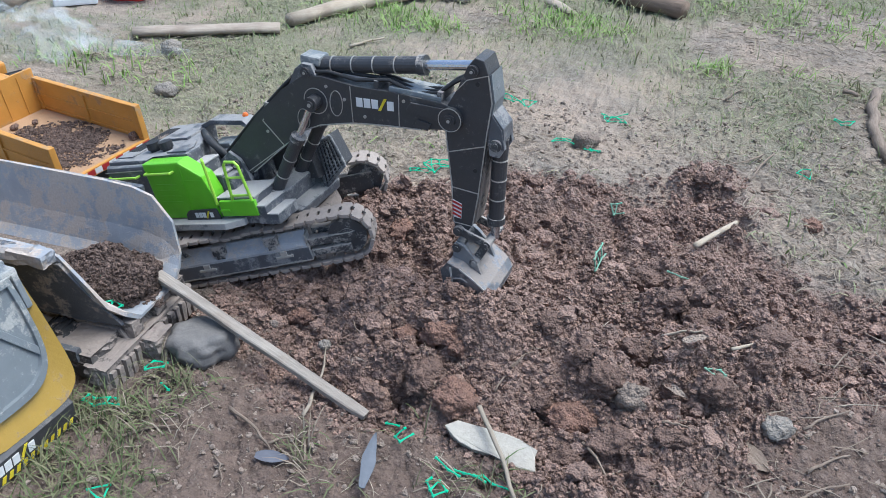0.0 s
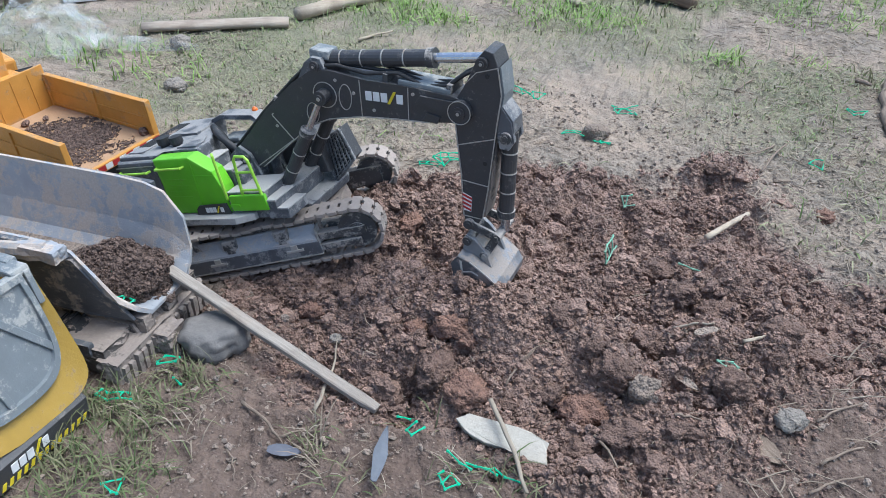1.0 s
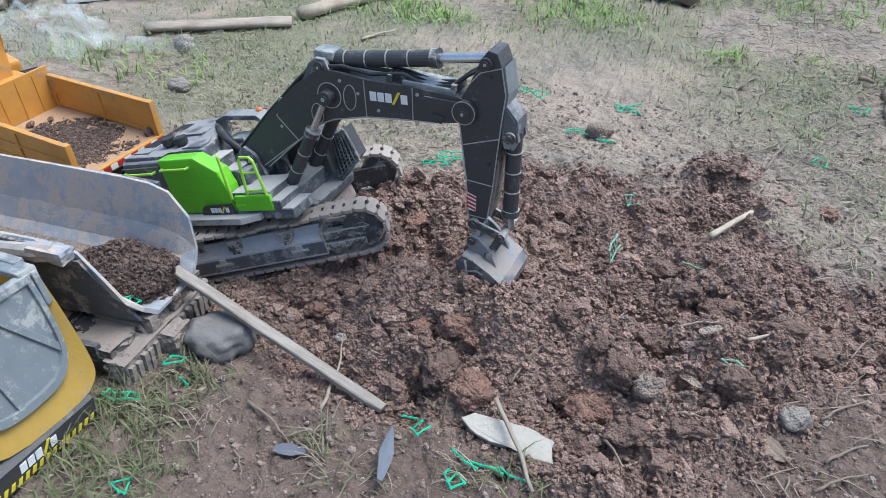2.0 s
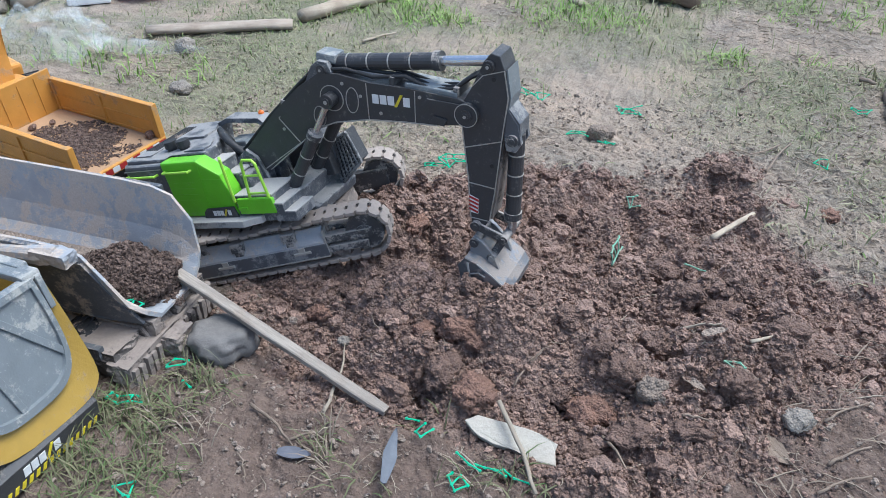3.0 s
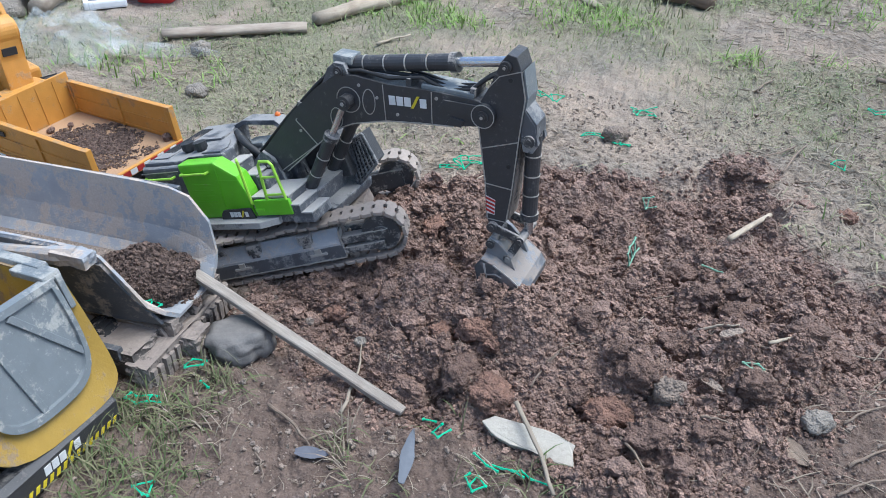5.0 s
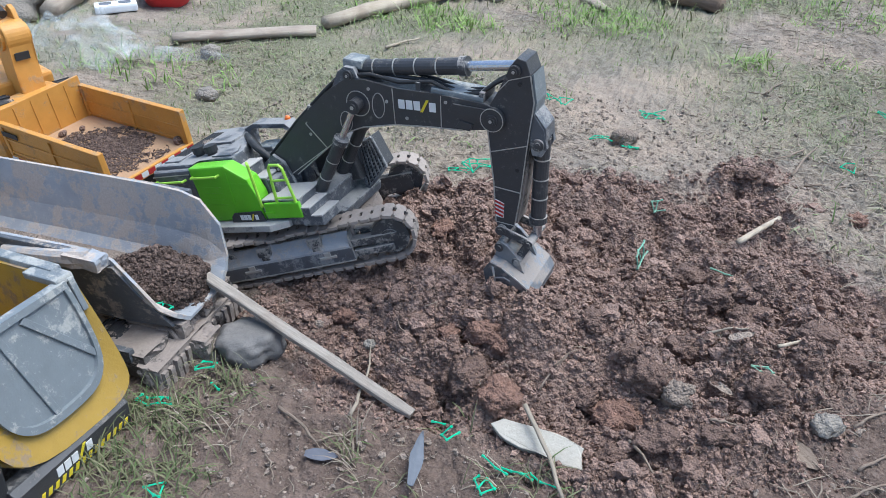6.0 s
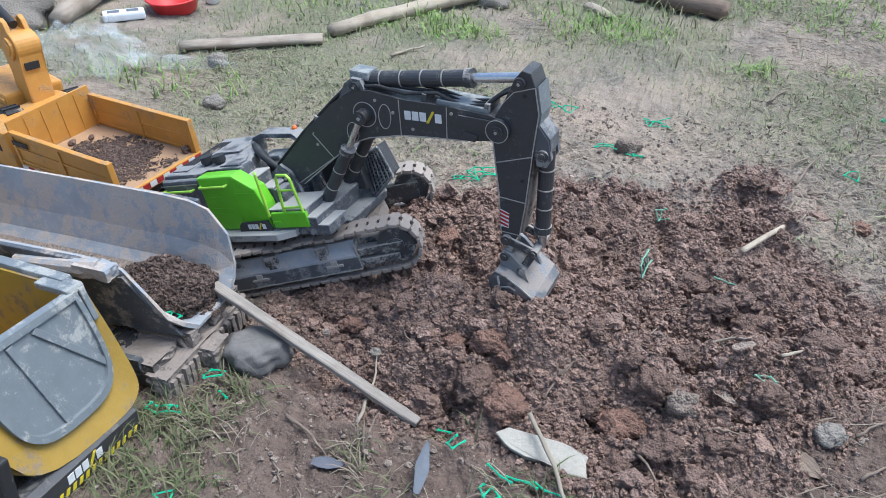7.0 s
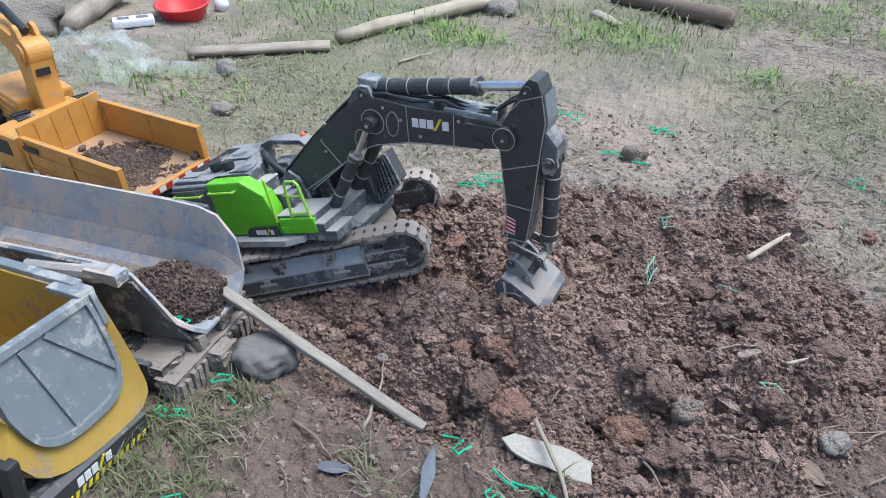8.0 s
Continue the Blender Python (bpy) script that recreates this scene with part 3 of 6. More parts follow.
def make_excavator():
    ex = thing("toy_excavator", pose(-0.485, 1.049, 0, 0, 0, -8), "black and lime-green toy excavator on muddy tracks, digging with its bucket", "toy excavator")
    # crawlers climb the heap nose-up; the upper body is slewed against them
    L, H, W, G = 0.325, 0.070, 0.035, 0.160
    under = new("undercarriage")
    under.parent = ex
    under.matrix_basis = Matrix.Translation((0, 0, 0.15)) @ Matrix.Rotation(radians(20), 4, "Z") @ Matrix.Rotation(radians(-16.5), 4, "Y") @ Matrix.Translation((0.008, 0, -0.141))
    shoe = shoe_mesh(W, 0.0158)
    for y, o in ((-G / 2, -1), (G / 2, 1)):
        make_track(under, y, o, L, H, W, shoe)
    bm = bmn()
    crust(bm, -0.075, 0.075, -G / 2, G / 2, 0.03, 0.064, 0.003, 21)
    crust(bm, 0.02, 0.095, -0.034, 0.034, 0.028, 0.050, 0.003, 22)
    part("cross_frame", bm, CHASSIS, under, "mud-covered cross frame")
    BODY = Matrix.Translation((0, 0, 0.15)) @ Matrix.Rotation(radians(-17), 4, "Y")

    def bp(name, bm, material, parent=ex, label="", smooth=False):
        bm.transform(BODY)
        return part(name, bm, material, parent, label, smooth)

    bm = bmn()
    tube(bm, [(-0.025, 0, -0.105), (-0.025, 0, -0.058)], 0.055, 28)
    bp("slew_ring", bm, CHASSIS)
    bm = bmn()
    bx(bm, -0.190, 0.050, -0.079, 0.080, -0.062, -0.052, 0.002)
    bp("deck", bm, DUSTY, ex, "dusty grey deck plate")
    bm = bmn()
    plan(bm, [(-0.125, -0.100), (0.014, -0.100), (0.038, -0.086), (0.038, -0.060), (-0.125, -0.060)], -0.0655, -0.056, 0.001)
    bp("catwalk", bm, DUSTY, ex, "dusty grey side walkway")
    # green engine cover with pressed lines
    bm = bmn()
    prism(bm, [(-0.113, -0.055), (-0.113, 0.030), (-0.046, 0.030), (-0.012, 0.007), (-0.005, -0.018), (-0.004, -0.055)], -0.083, -0.058, 0.003)
    cover = bp("side_cover", bm, GREEN, ex, "lime-green engine cover")
    bm = bmn()
    for k in range(4):
        strip(bm, (-0.100, -0.028 + 0.009 * k), (-0.062, -0.029 + 0.009 * k), -0.0830, 0.0013, 0.0009)
    outline(bm, [(-0.045, 0.020), (-0.052, -0.046)], -0.0830, False, 0.0010)
    outline(bm, [(-0.050, 0.003), (-0.012, 0.001)], -0.0830, False, 0.0010)
    bp("panel_line", bm, GREEN, cover)
    bm = bmn()
    prism(bm, [(-0.064, -0.056), (-0.062, -0.047), (-0.056, -0.042), (-0.006, -0.040), (-0.002, -0.056)], -0.0865, -0.0832, 0.0006)
    plate = bp("name_plate", bm, BLACK)
    logo(plate, BODY @ Matrix.Translation((-0.045, -0.0867, -0.0485)) @ Matrix.Rotation(radians(90), 4, "X"), 0.034)
    for name, mat, x0, x1, z in (("grab_rail", LIME, -0.109, -0.059, 0.017), ("grab_rail", LIME, -0.184, -0.126, 0.013)):
        bm = bmn()
        tube(bm, [(x0, -0.082, z), (x0 + 0.001, -0.089, z), (x1 - 0.001, -0.089, z), (x1, -0.082, z)], 0.0020, 8)
        bp(name, bm, mat, ex, "lime-green grab rail")
    # counterweight and hood
    bm = bmn()
    plan(bm, [(-0.203, 0.0), (-0.201, -0.050), (-0.196, -0.072), (-0.186, -0.082), (-0.1135, -0.082), (-0.1135, 0.078), (-0.186, 0.078), (-0.197, 0.060)], -0.055, 0.027, 0.004)
    cw = bp("counterweight", bm, BLACK_TOP, ex, "black counterweight with dusty top")
    bm = bmn()
    outline(bm, [(-0.190, 0.020), (-0.116, 0.021)], -0.0822, False, 0.0012)
    bp("edge_line", bm, SILVER, cw)
    bm = bmn()
    plan(bm, [(-0.188, -0.072), (-0.188, 0.074), (-0.122, 0.077), (-0.098, 0.040), (-0.066, 0.004), (-0.048, -0.030), (-0.048, -0.0575), (-0.112, -0.0575), (-0.112, -0.072)], -0.05, 0.0325, 0.003)
    hood = bp("hood", bm, BLACK_TOP, ex, "dusty black engine hood")
    for pts, z0, z1 in (([(-0.180, -0.060), (-0.180, 0.066), (-0.150, 0.066), (-0.150, -0.060)], 0.032, 0.0345), ([(-0.145, 0.000), (-0.145, 0.062), (-0.116, 0.062), (-0.096, 0.030), (-0.096, 0.000)], 0.032, 0.036), ([(-0.090, -0.052), (-0.090, -0.010), (-0.068, -0.010), (-0.054, -0.034), (-0.054, -0.052)], 0.032, 0.035)):
        bm = bmn()
        plan(bm, pts, z0, z1, 0.001)
        bp("hood_panel", bm, BLACK_TOP, hood)
    bm = bmn()
    for k in range(5):
        bx(bm, -0.176 + 0.005 * k, -0.1735 + 0.005 * k, -0.040, 0.050, 0.0343, 0.0355)
    bp("hood_slots", bm, RUBBER, hood)
    for x in (-0.127, -0.103):
        bm = bmn()
        tube(bm, [(x, -0.036, 0.031), (x, -0.036, 0.036)], 0.0075, 14)
        tube(bm, [(x, -0.036, 0.036), (x, -0.036, 0.046)], 0.0098, 14)
        bp("exhaust_stub", bm, RUBBER)
    # sunk well behind the boom: pale hatch, valve blocks, bent hoses and guard band
    bm = bmn()
    bx(bm, -0.115, 0.020, 0.000, 0.076, -0.052, 0.004, 0.002)
    bx(bm, -0.060, 0.012, -0.056, 0.010, -0.052, -0.006, 0.002)
    bp("valve_box", bm, BLACK_TOP)
    bm = bmn()
    bx(bm, -0.086, -0.050, 0.030, 0.062, 0.004, 0.012, 0.003)
    bp("hatch", bm, GREY, ex, "pale dusty hatch")
    bm = bmn()
    y0 = 0.066
    prism(bm, [(-0.118, 0.004), (-0.112, 0.036), (-0.090, 0.043), (-0.030, 0.038), (-0.014, 0.022), (-0.020, 0.020), (-0.034, 0.032), (-0.090, 0.037), (-0.106, 0.031), (-0.111, 0.004)], y0 - 0.016, y0 + 0.010, 0.001)
    bp("guard_band", bm, BLACK_TOP)
    for k in range(3):
        bm = bmn()
        o = 0.010 * k
        tube(bm, [(-0.078 + o, 0.036 - o, 0.006), (-0.084 + o, 0.030 - o, 0.026), (-0.078 + o, 0.018 - o, 0.036), (-0.058 + o, 0.004 - o, 0.030), (-0.040 + o, -0.004 - o * 0.6, 0.014), (-0.030 + o, -0.006 - o * 0.6, -0.004)], 0.0048, 10)
        bp("hose", bm, RUBBER, smooth=True)
    # dusty stairs up along the boom
    for x0, x1, y0, y1, z in ((-0.050, -0.026, -0.057, -0.024, 0.014), (-0.027, -0.002, -0.057, -0.024, -0.004), (-0.004, 0.062, -0.080, -0.026, -0.028), (0.061, 0.079, -0.084, -0.040, -0.040), (0.078, 0.096, -0.084, -0.040, -0.052)):
        bm = bmn()
        bx(bm, x0, x1, y0, y1, -0.066, z, 0.0012)
        blk = bp("stair_block", bm, BLACK_TOP)
        bm = bmn()
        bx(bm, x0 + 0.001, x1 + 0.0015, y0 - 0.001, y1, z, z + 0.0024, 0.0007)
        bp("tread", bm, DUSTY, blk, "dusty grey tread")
    bm = bmn()
    bx(bm, 0.004, 0.066, -0.0865, -0.0805, -0.052, -0.029, 0.0015)
    bx(bm, 0.004, 0.020, -0.088, -0.0805, -0.045, -0.041, 0.0008)
    bp("step_box", bm, GREEN, ex, "lime-green step box")
    bm = bmn()
    y = -0.084
    tube(bm, [(0.026, y, -0.047), (0.031, y, -0.010), (0.035, y, 0.022), (0.039, y, 0.027), (0.054, y, 0.026), (0.058, y, 0.021), (0.060, y, -0.010), (0.062, y, -0.045)], 0.0021, 8)
    for z, x0, x1 in ((0.004, 0.033, 0.059), (-0.022, 0.030, 0.061)):
        tube(bm, [(x0, y, z), (x1, y, z)], 0.0018, 8)
    bp("ladder_rail", bm, LIME, ex, "lime-green ladder rail")
    bm = bmn()
    tube(bm, [(-0.003, -0.080, 0.031), (0.001, y, 0.030), (0.0, y, 0.0), (-0.001, y, -0.034), (-0.001, -0.080, -0.036)], 0.0021, 8)
    bp("ladder_rail", bm, LIME)
    # cab on the far side and its front guard
    bm = bmn()
    prism(bm, [(0.020, -0.052), (0.020, 0.016), (0.060, 0.018), (0.088, -0.006), (0.092, -0.052)], 0.030, 0.078, 0.003)
    bp("cab", bm, BLACK)
    bm = bmn()
    frame_pts = [(0.088, 0.170), (0.112, 0.190), (0.136, 0.150), (0.104, 0.104)]
    yg = 0.046
    A, B, C2, D = [Vector((p[0], 0, p[1])) for p in frame_pts]
    prism(bm, [(p[0] - 0.004, p[1] - 0.002) for p in frame_pts], yg + 0.004, yg + 0.030)
    part("guard_box", bm, BLACK, ex)
    bm = bmn()
    for i in range(4):
        a, b = frame_pts[i], frame_pts[(i + 1) % 4]
        tube(bm, [(a[0], yg, a[1]), (b[0], yg, b[1])], 0.0024, 8)
    guard = part("window_guard", bm, BLACK_TOP, ex, "black bar guard of the cab window")
    bars = [(A.lerp(B, k / 6), D.lerp(C2, k / 6), 0.0013) for k in range(1, 6)] + [(A.lerp(D, k / 10), B.lerp(C2, k / 10), 0.0010) for k in range(1, 10)]
    for p, q, r in bars:
        bm = bmn()
        tube(bm, [(p.x, yg, p.z), (q.x, yg, q.z)], r, 6)
        part("guard_bar", bm, BLACK_TOP, guard)
    bm = bmn()
    tube(bm, [(-0.037, 0.070, 0.030), (-0.037, 0.070, 0.038)], 0.005, 12)
    tube(bm, [(-0.037, 0.070, 0.036), (-0.037, 0.070, 0.041), (-0.037, 0.070, 0.044)], [0.0048, 0.0045, 0.002], 12)
    bp("beacon", bm, BEACON, ex, "small orange beacon")
    # boom
    lower = [(0.014, 0.134), (0.029, 0.143), (0.088, 0.202), (0.111, 0.225), (0.140, 0.240), (0.189, 0.254), (0.237, 0.261), (0.282, 0.266), (0.317, 0.273)]
    upper = [(0.331, 0.280), (0.334, 0.291), (0.328, 0.301), (0.307, 0.306), (0.245, 0.306), (0.190, 0.303), (0.143, 0.306), (0.116, 0.303), (0.084, 0.278), (0.041, 0.232), (-0.012, 0.164), (-0.010, 0.146), (0.000, 0.136)]
    bm = bmn()
    prism(bm, lower + upper, -0.021, 0.021, 0.0012)
    boom = part("boom", bm, BLACK, ex, "black boom with worn grey edges")
    bm = bmn()
    yb = -0.0210
    outline(bm, lower[1:8], yb - 0.0002, False, 0.0016)
    outline(bm, [(0.188, 0.254), (0.184, 0.302)], yb, False)
    outline(bm, [(0.253, 0.262), (0.251, 0.305)], yb, False)
    outline(bm, [(0.082, 0.197), (0.050, 0.226), (0.052, 0.229)], yb, False, 0.0014)
    outline(bm, [(0.082, 0.197), (0.020, 0.142)], yb, False, 0.0014)
    outline(bm, [(0.164 + 0.009 * math.cos(a), 0.275 + 0.017 * math.sin(a)) for a in [math.tau * k / 20 for k in range(20)]], yb, True, 0.0010)
    outline(bm, [(0.134 + 0.017 * math.cos(a), 0.272 + 0.017 * math.sin(a)) for a in [math.tau * k / 20 for k in range(20)]], yb, True, 0.0012)
    outline(bm, [(0.115 + 0.009 * math.cos(a), 0.243 + 0.014 * math.sin(a)) for a in [math.tau * k / 20 for k in range(20)]], yb, True, 0.0010)
    part("weld_line", bm, SILVER, boom, "pale worn weld lines")
    bm = bmn()
    pin(bm, 0.321, 0.289, -0.0262, 0.0262, 0.0145, 24)
    for s in (-1, 1):
        prism(bm, [(0.262, 0.289), (0.268, 0.299), (0.318, 0.300), (0.322, 0.278), (0.300, 0.282)], *sorted((s * 0.021, s * 0.0236)), 0.0005)
        prism(bm, [(0.272, 0.268), (0.278, 0.279), (0.296, 0.277), (0.292, 0.267)], *sorted((s * 0.021, s * 0.0230)), 0.0008)
    part("stick_hinge", bm, BLACK, boom)
    bm = bmn()
    outline(bm, [(0.321 + 0.0145 * math.cos(a), 0.289 + 0.0145 * math.sin(a)) for a in [math.tau * k / 24 for k in range(24)]], -0.0262, True, 0.0010)
    part("hinge_ring", bm, SILVER, boom)
    logo(boom, Matrix.Translation((0.193, -0.0213, 0.2835)) @ Matrix.Rotation(radians(-5), 4, "Y") @ Matrix.Rotation(radians(90), 4, "X"), 0.054)
    for x, z, r, w in ((0.321, 0.289, 0.0075, 0.029), (0.134, 0.272, 0.0095, 0.036), (0.121, 0.308, 0.0065, 0.024), (0.344, 0.353, 0.0070, 0.024), (0.004, 0.150, 0.0080, 0.030)):
        bm = bmn()
        pin(bm, x, z, -w, w, r)
        pin(bm, x, z, -w - 0.0018, w + 0.0018, r * 0.55)
        pn = part("pin", bm, BLACK, boom)
        bm = bmn()
        tube(bm, [(x, -w - 0.0019, z), (x, -w - 0.0024, z)], r * 0.30, 6)
        part("screw", bm, SILVER, pn)
    for x, z in ((0.150, 0.295), (0.176, 0.283), (0.057, 0.212), (0.258, 0.298), (0.205, 0.266)):
        bm = bmn()
        pin(bm, x, z, yb - 0.0012, yb + 0.001, 0.0022, 10)
        part("rivet", bm, SILVER, boom)
    for s in (-1, 1):
        bm = bmn()
        prism(bm, [(-0.030, 0.104), (-0.024, 0.150), (-0.008, 0.168), (0.010, 0.160), (0.034, 0.120)], *sorted((s * 0.0215, s * 0.027)), 0.0008)
        part("foot_bracket", bm, BLACK_TOP, boom)
        bm = bmn()
        prism(bm, [(0.092, 0.280), (0.104, 0.309), (0.114, 0.318), (0.128, 0.318), (0.136, 0.302)], *sorted((s * 0.012, s * 0.020)), 0.0008)
        part("cylinder_bracket", bm, BLACK_TOP, boom)
        ram(ex, (0.070, s * 0.030, 0.128), (0.134, s * 0.030, 0.272), 0.60, 0.0088, 0.0045, bands=2)
    bm = bmn()
    bx(bm, 0.108, 0.136, -0.013, 0.013, 0.314, 0.326, 0.003)
    part("lamp_block", bm, GREY, boom)
    bm = bmn()
    bx(bm, 0.050, 0.088, -0.042, 0.042, 0.100, 0.134, 0.003)
    bx(bm, 0.040, 0.110, -0.030, 0.076, 0.092, 0.108, 0.003)
    part("front_bracket", bm, BLACK_TOP, ex)
    ram(ex, (0.121, 0, 0.311), (0.344, 0, 0.353), 0.66, 0.0105, 0.0062, bands=4)
    for k, y in enumerate((-0.014, -0.005, 0.006)):
        bm = bmn()
        tube(bm, [(-0.019, y, 0.160), (0.030, y, 0.2215), (0.080, y, 0.2775), (0.106, y * 1.2, 0.304), (0.150, y, 0.312), (0.19, y, 0.309 + 0.004 * k), (0.235, y, 0.318 - 0.002 * k), (0.270, y, 0.308), (0.300, y * 0.8, 0.314), (0.318, y * 0.6, 0.330), (0.330, y * 0.6, 0.338)], 0.0026, 8)
        part("hydraulic_hose", bm, RUBBER, boom, smooth=True)
    bm = bmn()
    bx(bm, 0.236, 0.306, -0.019, 0.019, 0.305, 0.312, 0.002)
    part("hose_tray", bm, GREY, boom)
    for x, z in ((0.112, 0.302), (0.052, 0.240), (0.215, 0.303), (0.300, 0.306)):
        bm = bmn()
        bx(bm, x, x + 0.007, -0.018, 0.018, z, z + 0.012, 0.001)
        part("hose_clamp", bm, DARK, boom)
    # stick
    st = [(0.313, 0.276), (0.326, 0.202), (0.332, 0.148), (0.336, 0.134), (0.349, 0.132), (0.357, 0.148), (0.362, 0.190), (0.367, 0.280), (0.370, 0.318), (0.363, 0.350), (0.356, 0.366), (0.345, 0.368), (0.337, 0.357), (0.325, 0.325), (0.311, 0.298)]
    bm = bmn()
    prism(bm, st, -0.019, 0.019, 0.0012)
    stick = part("stick", bm, BLACK, ex, "black stick with worn grey edges")
    bm = bmn()
    ys = -0.0190
    outline(bm, [(0.314, 0.273), (0.326, 0.202), (0.332, 0.148)], ys, False, 0.0015)
    outline(bm, [(0.363, 0.350), (0.370, 0.318), (0.367, 0.280), (0.362, 0.190), (0.358, 0.150)], ys, False, 0.0015)
    outline(bm, [(0.325, 0.325), (0.337, 0.340), (0.363, 0.350)], ys, False)
    outline(bm, [(0.319, 0.244), (0.366, 0.262)], ys, False, 0.0013)
    outline(bm, [(0.327, 0.197), (0.362, 0.196)], ys, False, 0.0013)
    outline(bm, [(0.332, 0.147), (0.357, 0.147)], ys, False)
    part("weld_line", bm, SILVER, stick)
    bm = bmn()
    prism(bm, [(0.3585, 0.150), (0.3625, 0.190), (0.3675, 0.274), (0.3695, 0.274), (0.3645, 0.190), (0.3605, 0.150)], -0.0165, 0.0165)
    part("front_plate", bm, CHASSIS, stick, "dusty brown front plate")
    bm = bmn()
    prism(bm, [(0.3705, 0.316), (0.3640, 0.350), (0.3660, 0.352), (0.3730, 0.318), (0.3690, 0.285), (0.3672, 0.285)], -0.0175, 0.0175, 0.0006)
    part("top_plate", bm, GREY, stick, "dusty grey top plate")
    bm = bmn()
    for s in (-1, 1):
        prism(bm, [(0.368, 0.306), (0.384, 0.286), (0.390, 0.262), (0.384, 0.250), (0.372, 0.250), (0.367, 0.268)], *sorted((s * 0.010, s * 0.0175)), 0.0008)
    prism(bm, [(0.368, 0.308), (0.386, 0.288), (0.388, 0.272), (0.382, 0.276), (0.368, 0.292)], -0.0165, 0.0165, 0.0008)
    part("cylinder_ear", bm, BLACK_TOP, stick)
    bm = bmn()
    prism(bm, [(0.3305, 0.1550), (0.3420, 0.1545), (0.3415, 0.1760), (0.3285, 0.1800)], ys - 0.0006, ys)
    white = part("white_patch", bm, WHITE, stick)
    bm = bmn()
    for k in range(4):
        prism(bm, [(0.3300 - 0.0004 * k, 0.1590 + 0.0056 * k), (0.3418, 0.1555 + 0.0056 * k), (0.3418, 0.1583 + 0.0056 * k), (0.3298 - 0.0004 * k, 0.1620 + 0.0056 * k)], ys - 0.0012, ys - 0.0005)
    part("red_stripe", bm, RED, white)
    for x, z in ((0.351, 0.338), (0.356, 0.227)):
        bm = bmn()
        pin(bm, x, z, -0.0202, -0.018, 0.0028, 12)
        part("bolt_hole", bm, RUBBER, stick)
    ram(ex, (0.379, 0, 0.268), (0.383, 0, 0.128), 0.78, 0.0100, 0.0058, bands=3)
    for x, z, y, r in ((0.379, 0.266, 0.021, 0.0075), (0.341, 0.138, 0.026, 0.0068), (0.380, 0.128, 0.026, 0.0058), (0.342, 0.115, 0.030, 0.0062), (0.366, 0.098, 0.028, 0.0058)):
        bm = bmn()
        pin(bm, x, z, -y, y, r)
        pin(bm, x, z, -y - 0.0015, y + 0.0015, r * 0.5)
        part("pin", bm, DARK, stick)
    for s in (-1, 1):
        for a, b, o in (((0.341, 0.138), (0.380, 0.128), 0.022), ((0.380, 0.128), (0.366, 0.098), 0.017)):
            bm = bmn()
            d = Vector((b[0] - a[0], b[1] - a[1])).normalized()
            nn = Vector((-d.y, d.x)) * 0.0055
            prism(bm, [(a[0] + nn.x, a[1] + nn.y), (b[0] + nn.x, b[1] + nn.y), (b[0] - nn.x, b[1] - nn.y), (a[0] - nn.x, a[1] - nn.y)], *sorted((s * o - 0.002, s * o + 0.002)), 0.0008)
            part("link", bm, DARK, stick)
    # bucket, drawn about its hinge with the mouth towards the machine, then curled
    CURL = Matrix.Translation((0.342, 0, 0.115)) @ Matrix.Rotation(radians(32), 4, "Y")
    shell = [(0.003, -0.016), (0.020, -0.010), (0.043, -0.009), (0.064, -0.010), (0.077, -0.016), (0.083, -0.028), (0.081, -0.044), (0.073, -0.062), (0.060, -0.082)]
    inner = [(0.005, -0.019), (0.020, -0.0135), (0.043, -0.0125), (0.063, -0.0135), (0.074, -0.019), (0.079, -0.029), (0.077, -0.043), (0.069, -0.060), (0.057, -0.079)]

    def kp(name, bm, material, parent, label="", smooth=False):
        bm.transform(CURL)
        return part(name, bm, material, parent, label, smooth)

    bm = bmn()
    for a, b, c, d in zip(shell, shell[1:], inner, inner[1:]):
        prism(bm, [a, b, d, c], -0.043, 0.043)
    bmesh.ops.remove_doubles(bm, verts=bm.verts, dist=0.00005)
    bucket = kp("bucket", bm, BUCKET, ex, "scratched grey steel bucket biting into soil")
    for s in (-1, 1):
        bm = bmn()
        prism(bm, shell + [(0.044, -0.072), (0.020, -0.048), (0.003, -0.032)], *sorted((s * 0.0425, s * 0.0455)), 0.0006)
        kp("bucket_side", bm, BUCKET_SIDE, bucket, "dark side plate")
    bm = bmn()
    yk = -0.0455
    outline(bm, shell[1:], yk - 0.0004, False, 0.0022)
    outline(bm, [(0.010, -0.018), (0.034, -0.044), (0.052, -0.074)], yk, False, 0.0026)
    outline(bm, [(0.034, -0.044), (0.081, -0.036)], yk, False, 0.0026)
    outline(bm, [(0.048, -0.044), (0.056, -0.058), (0.070, -0.062)], yk, False, 0.0022)
    outline(bm, [(0.062, -0.041), (0.068, -0.050), (0.078, -0.050)], yk, False, 0.0022)
    outline(bm, [(0.022, -0.030), (0.030, -0.020), (0.040, -0.018)], yk, False, 0.0018)
    kp("wear_bar", bm, PALE_LINE, bucket, "pale raised wear bars")
    for s in (-0.024, 0.024):
        bm = bmn()
        prism(bm, [(-0.006, 0.006), (0.006, 0.008), (0.028, 0.004), (0.048, -0.0085), (0.003, -0.016)], s - 0.003, s + 0.003, 0.0008)
        kp("hinge_plate", bm, BUCKET, bucket)
    for k in range(5):
        bm = bmn()
        y = -0.038 + 0.019 * k
        prism(bm, [(0.066, -0.074), (0.058, -0.078), (0.052, -0.100), (0.058, -0.098)], y - 0.004, y + 0.004, 0.0005)
        kp("tooth", bm, BUCKET, bucket)
    return ex


excavator = make_excavator()


